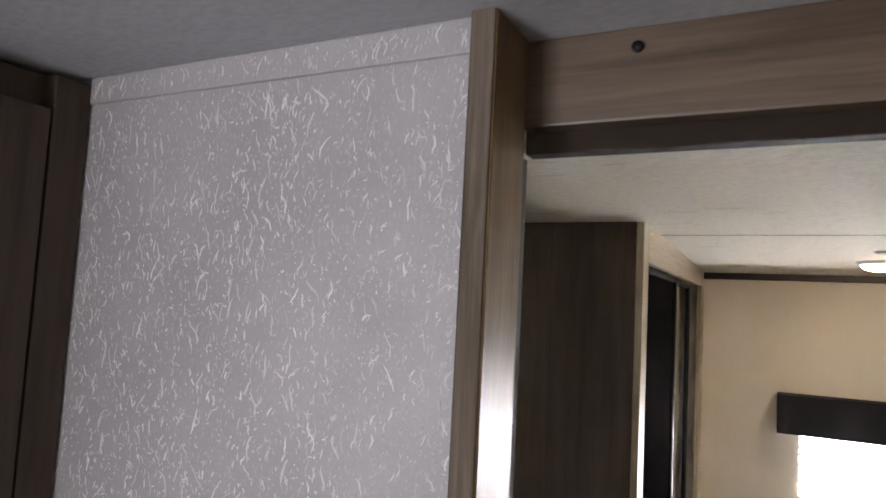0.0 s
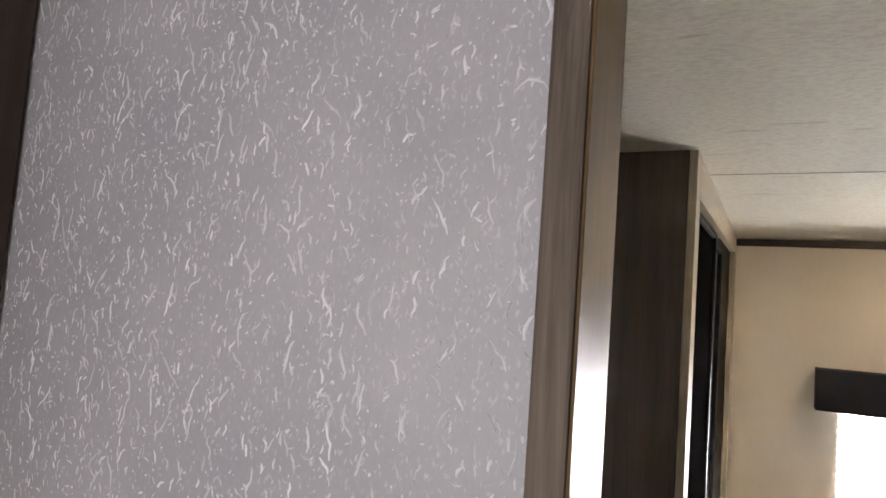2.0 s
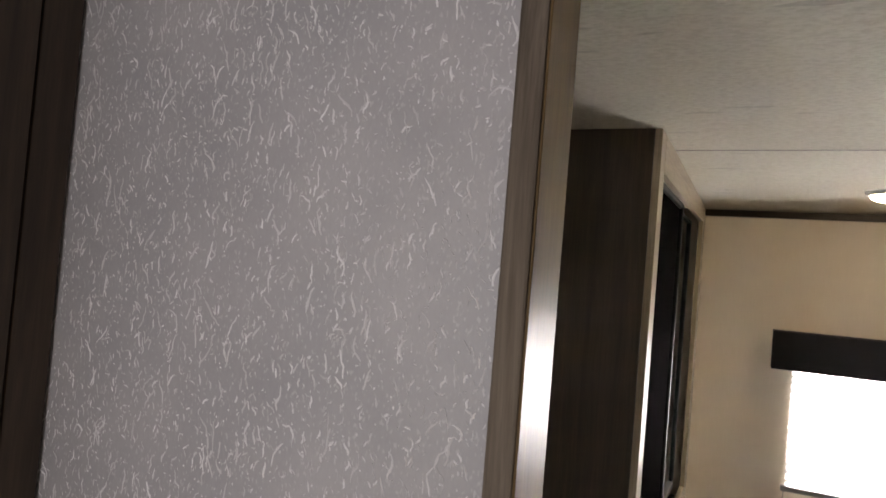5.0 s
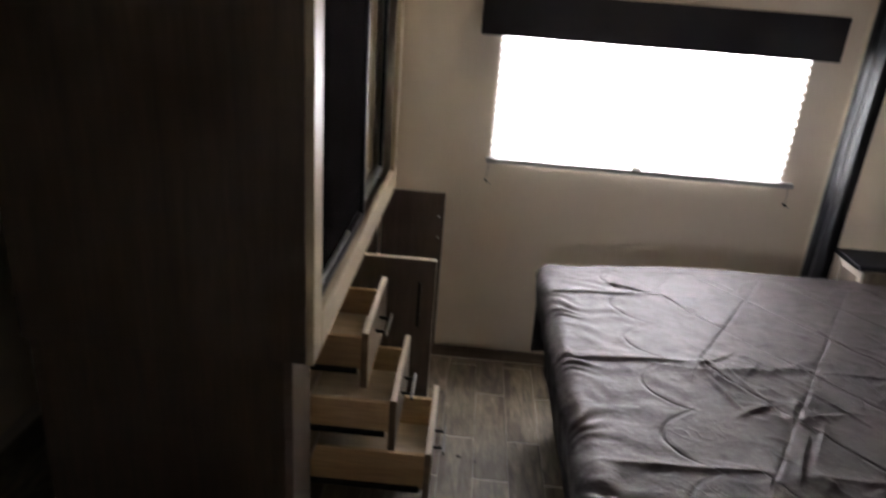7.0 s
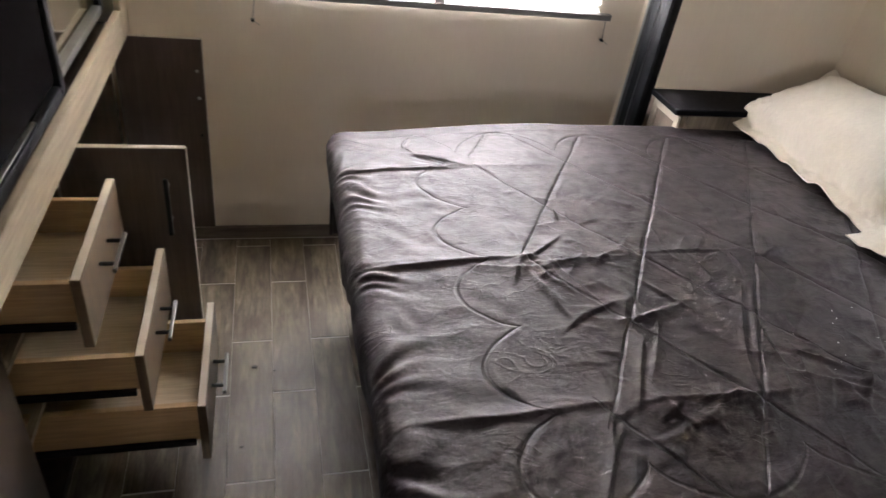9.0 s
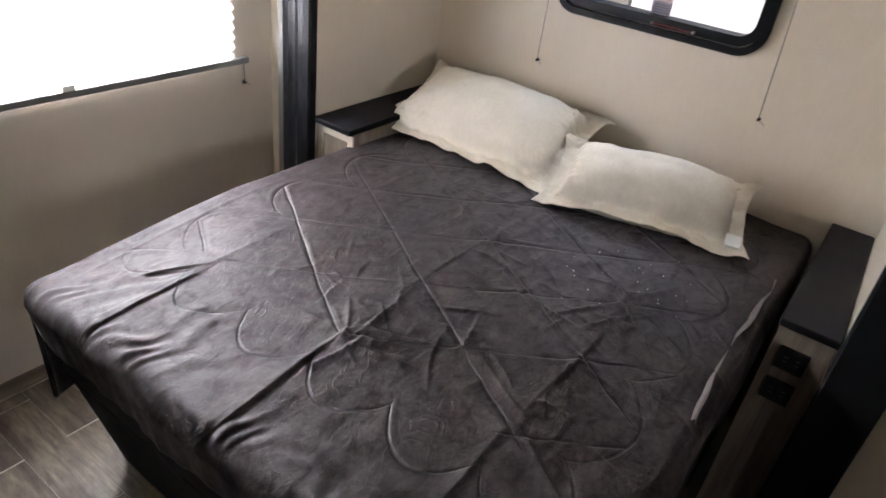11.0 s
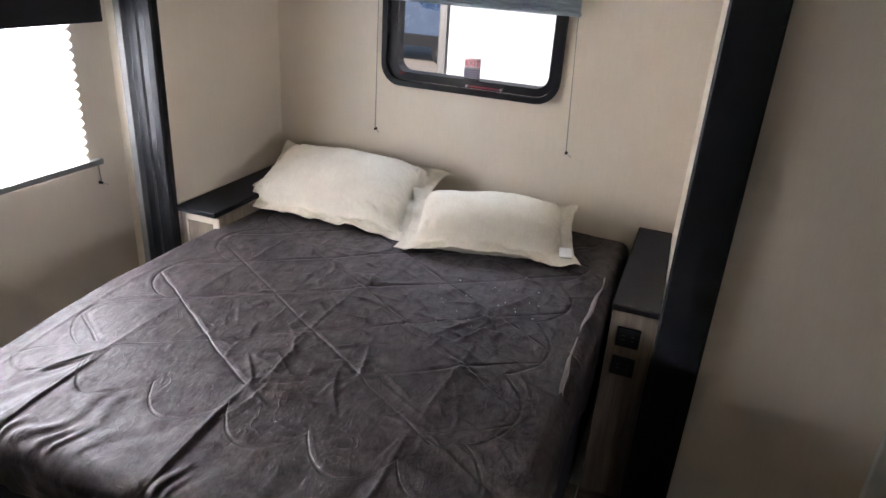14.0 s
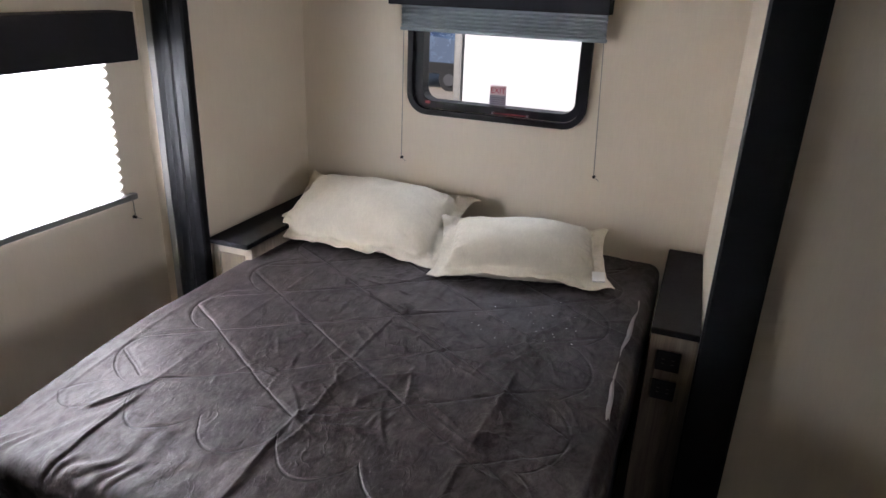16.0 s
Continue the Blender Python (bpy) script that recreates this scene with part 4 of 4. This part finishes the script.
# long folds that cross the bed
CREASES += [(0.74, 1.905, 1, 0.06, 0.20, 0.0085, 0.15), (0.80, 1.495, 1, 0.02, 0.20, 0.0070, 0.10), (1.36, 1.930, 1, -0.02, 0.24, 0.0050, 0.10), (0.88, 1.885, 0.96, -0.16, 0.10, -0.006, 0.9),
            (0.74, 2.320, 1, 0.05, 0.17, 0.0085, 0.05), (0.84, 2.385, 0.85, -0.52, 0.10, 0.0090, 0.3), (1.06, 1.905, 0.98, 0.10, 0.14, -0.0075, 0.3),
            (1.02, 1.725, 0.90, 0.42, 0.09, 0.0085, -0.8), (1.16, 1.72, 0.85, 0.25, 0.09, -0.0090, 0.6), (0.965, 1.77, 0.30, -0.95, 0.08, 0.0080, 0.4),
            (1.16, 1.495, 1, -0.02, 0.20, 0.0065, 0.1), (0.92, 1.37, 0.55, 0.84, 0.14, 0.0080, 0.2), (1.37, 1.62, 0.25, 0.97, 0.09, 0.0070, -0.5),
            (1.45, 1.555, 0.75, -0.50, 0.10, 0.0085, 0.4), (1.42, 1.51, 0.80, -0.45, 0.09, -0.0075, 0.3), (1.50, 1.49, 0.6, 0.7, 0.08, 0.0080, 0.3),
            (1.66, 1.46, 0.9, -0.4, 0.12, -0.0060, 0.3), (1.25, 1.27, 0.3, 0.95, 0.07, 0.0080, 0.0), (1.45, 1.26, 0.5, 0.8, 0.07, 0.0075, 0.0), (1.00, 2.560, 1, 0.02, 0.42, 0.0035, 0.0),
            (1.345, 1.670, 0.49, 0.87, 0.20, 0.0065, 0.0), (1.365, 1.660, 0.49, 0.87, 0.17, -0.0060, 0.0), (1.06, 1.56, 0.50, 0.86, 0.12, 0.0075, 0.2), (1.21, 1.79, 0.56, -0.83, 0.12, 0.0060, 0.1),
            (1.12, 1.62, 0.50, 0.87, 0.10, -0.0070, 0.4), (1.00, 1.95, 0.80, 0.60, 0.10, 0.0075, 0.3), (1.03, 1.83, 0.35, -0.94, 0.11, -0.0080, 0.5)]


def seam(s, step, off):
    """Distance from the nearest of a set of parallel stitched lines."""
    k = (s - off) / step
    return np.abs(k - np.round(k)) * step


def scallop(s, step, off, deep, power):
    """Half-round bulges that join the ends of the stitched lines."""
    return deep * np.abs(np.sin(math.pi * (s - off) / step)) ** power


def quilt_heights(X, Y):
    """Height of the quilted cloth over the flat bed: flat panels, sunk stitching, package folds, sharp creases."""
    flat = [Vector((x, y, 0)) for x, y in zip(X.ravel(), Y.ravel())]
    n1 = np.array([noise.noise(p * 2.3) for p in flat]).reshape(X.shape)
    n2 = np.array([noise.noise(p * 7.0 + Vector((3, 8, 1))) for p in flat]).reshape(X.shape)
    n3 = np.array([noise.noise(Vector((p.x * 17, p.y * 30, 2))) for p in flat]).reshape(X.shape)
    x, y = X, Y
    rows = seam(y, 0.427, 1.918)
    cross = np.minimum(seam(0.846 * x - 0.533 * y, 0.2512, -0.226), seam(0.815 * x + 0.579 * y, 0.2380, 2.120))
    cross = cross + 0.1 * np.clip((0.955 - x) / 0.03, 0, 1)
    foot = 0.872 - scallop(y, 0.2135, 1.918, 0.100, 0.8)
    far = 2.405 + scallop(x, 0.297, 1.20745, 0.13, 0.55)
    near = 1.385 - scallop(x, 0.297, 0.98, 0.085, 0.7)
    inner = np.minimum(np.minimum(x - foot, far - y), y - near)
    edge = np.abs(inner) * 0.75
    d = np.where(inner > 0, np.minimum(cross, edge), edge)
    z = 0.0050 * n1 + 0.0022 * n2 + 0.0008 * n3
    # low loft between the stitches
    z += np.where(cross < edge, 0.0022, 0.0012) * (1 - np.exp(-d / 0.011)) - np.where(cross < edge, 0.0010, 0) + 0.0014 * np.exp(-((d - 0.011) / 0.006) ** 2) * np.clip(0.6 + 2 * n2, 0, 1.6)
    # package folds: kinks along the bed, and across it
    for at, h, wide in ((1.918, 0.0110, 0.16), (1.492, 0.0085, 0.14), (2.342, 0.0055, 0.12)):
        z += h * np.exp(-np.abs(y - at) / wide) * (0.75 + 0.5 * n1) + 0.0022 * np.exp(-np.abs(y - at) / 0.006) * (0.6 + n2)
    # soft waves and small gathers by the foot edge
    z += 0.0013 * np.sin(Y * 62 + 7 * n2 + 9 * n1 + 3 * X) * np.exp(-((X - 0.72) / 0.13) ** 2)
    z += 0.0042 * np.sin(Y * 118 + 16 * n2 + 9 * n1 + 14 * X) * np.exp(-((X - 0.615) / 0.045) ** 2) * np.clip(0.8 + 2.2 * n2, 0.1, 1.6)
    # the cloth sags at the far foot corner
    z -= 0.016 * np.exp(-((X - 0.57) / 0.30) ** 2 - ((Y - 2.65) / 0.30) ** 2)
    # crumpled patches
    patch = np.clip(noise_patch(flat, X.shape), 0, None) * np.clip((2.2 - Y) / 0.6, 0.15, 1)
    z += 0.009 * patch * np.abs(n3)
    for cx, cy, ax, ay, half, h, bend in CREASES:
        near_it = (np.abs(X - cx) < half + 0.06) & (np.abs(Y - cy) < half + 0.06)
        if not near_it.any():
            continue
        dx, dy = X[near_it] - cx, Y[near_it] - cy
        u, v = dx * ax + dy * ay, -dx * ay + dy * ax
        v = (v - bend * u * u + 0.008 * n2[near_it]) * (1 if h > 0 else -1)
        t = np.clip(1 - (u / half) ** 2, 0, None)
        z[near_it] += 0.95 * abs(h) * t * np.where(v > 0, np.exp(-v / (0.003 + 0.011 * t)), np.exp(v / 0.0028))
    return z


def noise_patch(flat, shape):
    return np.array([noise.noise(p * 3.6 + Vector((9, 2, 4))) for p in flat]).reshape(shape) - 0.12


bm = bmesh.new()
step = 0.0042
R = 0.050
us, vs = [], []
# parameter runs over the drape: foot side, top; far side, top, near side
DROP_F, DROP_S, CORNER = 0.15, 0.36, 0.06


def fold(s, drop, length):
    """Maps a run along the drape (from the hem, over a rounded edge, onto the top) to an inward distance and a depth below the top."""
    arc = R * math.pi / 2
    if s < drop - R:
        return 0.0, R + (drop - R - s)
    s -= drop - R
    if s < arc:
        a = s / R
        return R * (1 - math.cos(a)), R * (1 - math.sin(a))
    return R + (s - arc), 0.0


arc = R * math.pi / 2
len_u = (DROP_F - R) + arc + (BX1 - BX0 - R)
flat_v = BY1 - BY0 - 2 * R
len_v = 2 * (DROP_S - R) + 2 * arc + flat_v
nu, nv = int(len_u / step), int(len_v / step)
def over(v):
    return BY0 + fold(v, DROP_S, 0)[0] if v < len_v / 2 else BY1 - fold(len_v - v, DROP_S, 0)[0]


QX, QY = np.meshgrid([BX0 + fold(len_u * i / nu, DROP_F, 0)[0] for i in range(nu + 1)], [over(len_v * j / nv) for j in range(nv + 1)], indexing="ij")
QH = quilt_heights(QX, QY)
grid = []
for i in range(nu + 1):
    u = len_u * i / nu
    du, dzu = fold(u, DROP_F, 0)
    row = []
    for j in range(nv + 1):
        v = len_v * j / nv
        if v < len_v / 2:
            dv, dzv = fold(v, DROP_S, 0)
            y = BY0 + dv
        else:
            dv, dzv = fold(len_v - v, DROP_S, 0)
            y = BY1 - dv
        x = BX0 + du
        # the bed's corners are rounded in plan
        if du < CORNER and dv < CORNER:
            a, b = 1 - du / CORNER, 1 - dv / CORNER
            x = BX0 + CORNER * (1 - a * math.sqrt(1 - b * b / 2))
            e = CORNER * (1 - b * math.sqrt(1 - a * a / 2))
            y = BY0 + e if v < len_v / 2 else BY1 - e
        drop = max(dzu, dzv) if min(dzu, dzv) < R else max(dzu, dzv)
        k = max(0.25, 1 - drop / 0.09)
        q = float(QH[i, j]) * k
        z = BZ - drop + q
        hang = max(0.0, drop - R)
        wav = noise.noise(Vector((y * 9, x * 9, 1.7))) * 0.5 + noise.noise(Vector((y * 22, x * 22, z * 3))) * 0.3
        out = hang * 0.10 * wav + 0.012 * wav * min(1, drop / R)
        s = 1 if y > 2 else -1
        w = dzu / (dzu + dzv + 1e-6)
        x += w * (hang * 0.16 - out)
        y += (1 - w) * s * (out - hang * 0.05)
        # the far edge draws in towards the foot
        y -= 0.075 * min(1.0, max(0.0, (1.25 - x) / 0.65)) * max(0.0, (y - 2.25) / 0.4)
        row.append(bm.verts.new((x, y, max(z, 0.02))))
    grid.append(row)
for i in range(nu):
    for j in range(nv):
        bm.faces.new((grid[i][j], grid[i + 1][j], grid[i + 1][j + 1], grid[i][j + 1]))
comf = thing("comforter", bm, QUILT, "wrinkled charcoal quilted comforter spread over the bed", "comforter", smooth=True)
sol = comf.modifiers.new("thick", "SOLIDIFY")
sol.thickness, sol.offset = 0.008, -1


def pillow(name, m, a, b, h, label, seed):
    """A plump cushion of half sizes a and b with a flat, wavy flange."""
    bm = bmesh.new()
    n = 120
    fl = 0.043
    sides = []
    for s in (1, -1):
        g = []
        for i in range(n + 1):
            row = []
            for j in range(n + 1):
                u, v = -1 + 2 * i / n, -1 + 2 * j / n
                x, y = u * (a + fl), v * (b + fl)
                e = max(0.0, 1 - (abs(x) / a) ** 2.4) if abs(x) < a else 0.0
                f = max(0.0, 1 - (abs(y) / b) ** 2.4) if abs(y) < b else 0.0
                body = (e * f) ** 0.42
                z = h * body * s
                # the sides bow in and the corners stand out
                x *= (1 - 0.075 * (1 - v * v)) * (1 + 0.03 * u * u * v ** 4)
                y *= (1 - 0.070 * (1 - u * u)) * (1 + 0.03 * v * v * u ** 4)
                edge = 1 - min(1.0, body * 1.6)
                w = noise.noise(Vector((x * 6, y * 6, seed))) * 0.012 + noise.noise(Vector((x * 22, y * 22, seed + 3))) * 0.004
                pleat = noise.noise(Vector((x * 60, y * 60, seed + 5))) * 0.014 * math.exp(-((body - 0.30) / 0.25) ** 2)
                ruffle = edge * (0.026 * noise.noise(Vector((x * 9, y * 9, seed + 7))) + 0.011 * noise.noise(Vector((x * 22, y * 24, seed + 9))))
                seam_line = -0.021 * math.exp(-((body - 0.20) / 0.10) ** 2)
                z += ((w * (1 - edge) + pleat + seam_line) if s > 0 else 0) + ruffle + 0.0025 * s
                row.append(bm.verts.new((x, y, z)))
            g.append(row)
        for i in range(n):
            for j in range(n):
                q = (g[i][j], g[i + 1][j], g[i + 1][j + 1], g[i][j + 1])
                bm.faces.new(q if s > 0 else q[::-1])
        sides.append(g)
    for k in range(n):
        for a1, a2, b1, b2 in ((sides[0][k][0], sides[0][k + 1][0], sides[1][k][0], sides[1][k + 1][0]),
                               (sides[0][k][n], sides[0][k + 1][n], sides[1][k][n], sides[1][k + 1][n]),
                               (sides[0][0][k], sides[0][0][k + 1], sides[1][0][k], sides[1][0][k + 1]),
                               (sides[0][n][k], sides[0][n][k + 1], sides[1][n][k], sides[1][n][k + 1])):
            bm.faces.new((a1, a2, b2, b1))
    ob = thing(name, bm, LINEN, label, "pillow", group="pillows on the bed", smooth=True)
    ob.matrix_world = m
    return ob


p1 = pillow("pillow", pose(2.108, 2.322, 0.770, 0, -20, 0), 0.176, 0.337, 0.126, "plump cream linen pillow with flat edges at the bed head", 1.3)
p2 = pillow("pillow", pose(2.055, 1.676, 0.757, 0, -17, 14), 0.126, 0.272, 0.110, "smaller cream linen pillow with a white tag", 5.8)
bm = bmesh.new()
box(bm, -0.158, -0.108, -0.292, -0.248, 0.012, 0.020, bevel=0.003)
tg = new("tag", mesh_of("tag", bm, TAGCLOTH))
tg.parent = p2
tagged(tg, "white fabric tag")

bm = bmesh.new()
rows = []
for i in range(60):
    s = i / 59
    x = 1.26 + 0.72 * s
    lift = 0.10 + abs(math.sin(2 * math.pi * s + 0.5)) ** 0.7
    y = BY0 + 0.030 + 0.012 * math.sin(5 * s) + 0.022 * s + 0.008 * noise.noise(Vector((x * 9, 0, 0)))
    z = BZ + 0.002 + 0.004 * noise.noise(Vector((x * 7, 3, 0)))
    rows.append([bm.verts.new((x, y - 0.006, z - 0.012)), bm.verts.new((x, y, z + 0.012 * lift)), bm.verts.new((x, y + 0.004 + 0.012 * lift, z - 0.008))])
for a, c in zip(rows, rows[1:]):
    for k in range(2):
        bm.faces.new((a[k], c[k], c[k + 1], a[k + 1]))
part("hem_fold", bm, FOLD_LIT, comf, "folded side hem coloured pale for the window light on it", True)

bm = bmesh.new()
for _ in range(34):
    x, y = rng.normal(1.62, 0.14), rng.normal(1.50, 0.09)
    r = rng.uniform(0.0006, 0.0015)
    bmesh.ops.create_icosphere(bm, subdivisions=1, radius=r, matrix=Matrix.Translation((x, y, BZ + 0.013)))
thing("lint", bm, TAGCLOTH, "white lint specks on the dark comforter", "lint", "stuff")
for x, y, r in ((0.361, 2.309, 0.007), (0.418, 2.29, 0.004), (0.33, 2.02, 0.004)):
    bm = bmesh.new()
    bmesh.ops.create_icosphere(bm, subdivisions=2, radius=r, matrix=Matrix.Translation((x, y, 0.002)) @ Matrix.Diagonal((1.3, 0.8, 0.5, 1)))
    thing("debris", bm, BLACKPLASTIC, "small dark scrap lying on the plank floor", "debris", group="scraps on the floor")

# ---- outside the small window ----
thing("ground", B(-60, 120, -80, 80, -0.95, -0.9), GROUND, "dry sunlit gravel ground outside", "ground", "structure")
tr = empty("white_trailer", "white trailer parked outside the window", "trailer", at=(5.6, 0.2, -0.9))
part("body", B(4.6, 7.0, -5.5, 2.86, -0.35, 2.6, bevel=0.04), GEL, tr)
part("corner_trim", B(4.58, 4.66, 2.865, 2.92, -0.35, 2.6, bevel=0.01), ALU, tr)
for y in (-2.2, -3.2):
    bm = bmesh.new()
    tube(bm, (4.7, y, -0.55), (4.95, y, -0.55), 0.35, 28)
    part("wheel", bm, RUBBER, tr, "", True)
car = empty("parked_car", "grey-blue car parked on the sunlit gravel", "car", at=(16.8, 9.0, -0.9))
bm = bmesh.new()
side = [(-2.2, -0.45), (-2.2, 0.1), (-1.9, 0.3), (-1.0, 0.4), (-0.35, 0.95), (1.2, 0.98), (1.95, 0.42), (2.25, 0.3), (2.25, -0.45)]
loops = [[bm.verts.new((x, 8.8 + a, b)) for a, b in side] for x in (15.9, 17.7)]
for i in range(len(side)):
    j = (i + 1) % len(side)
    bm.faces.new((loops[0][i], loops[0][j], loops[1][j], loops[1][i]))
bm.faces.new(loops[0])
bm.faces.new(loops[1][::-1])
part("body", bm, CARPAINT, car)
part("side_window", B(15.87, 15.89, 8.35, 9.9, 0.48, 0.88, bevel=0.008), CARGLASS, car)
part("lower_trim", B(15.86, 15.895, 6.65, 11.0, -0.5, -0.22, bevel=0.01), RUBBER, car, "black lower body trim")
for y in (7.25, 10.3):
    bm = bmesh.new()
    tube(bm, (15.82, y, -0.62), (16.1, y, -0.62), 0.28, 28)
    wh = part("wheel", bm, RUBBER, car)
    bm = bmesh.new()
    tube(bm, (15.79, y, -0.62), (15.818, y, -0.62), 0.15, 20)
    part("rim", bm, RIM, wh)

# ---- floor and its planks ----
floor = thing("floor", B(-1.28, HEAD_X + 0.08, -1.9, 3.09, -0.06, -0.0012), GROUT, "grey-brown wood-look plank floor", "floor", "structure")
PW, PL = 0.120, 0.512
random.seed(4)


def plank_mesh(length):
    return mesh_of("plank", B(0.0004, PW - 0.0004, 0.0024, length - 0.0024, -0.004, 0.0, bevel=0.0008, segments=1), PLANK)


full = plank_mesh(PL)
cut = {}
for i in range(-12, 12):
    x = 0.294 + i * PW
    y = 1.910 + (0.2945 if i % 2 else 0.0) - 7 * PL
    while y < 2.95:
        if y > -1.2 and x > -1.2:
            me = full
            if y + PL > 2.984:
                me = cut.setdefault(i % 2, plank_mesh(2.984 - y))
            ob = new("plank", me)
            ob.location = (x, y, 0)
            ob.parent = floor
        y += PL
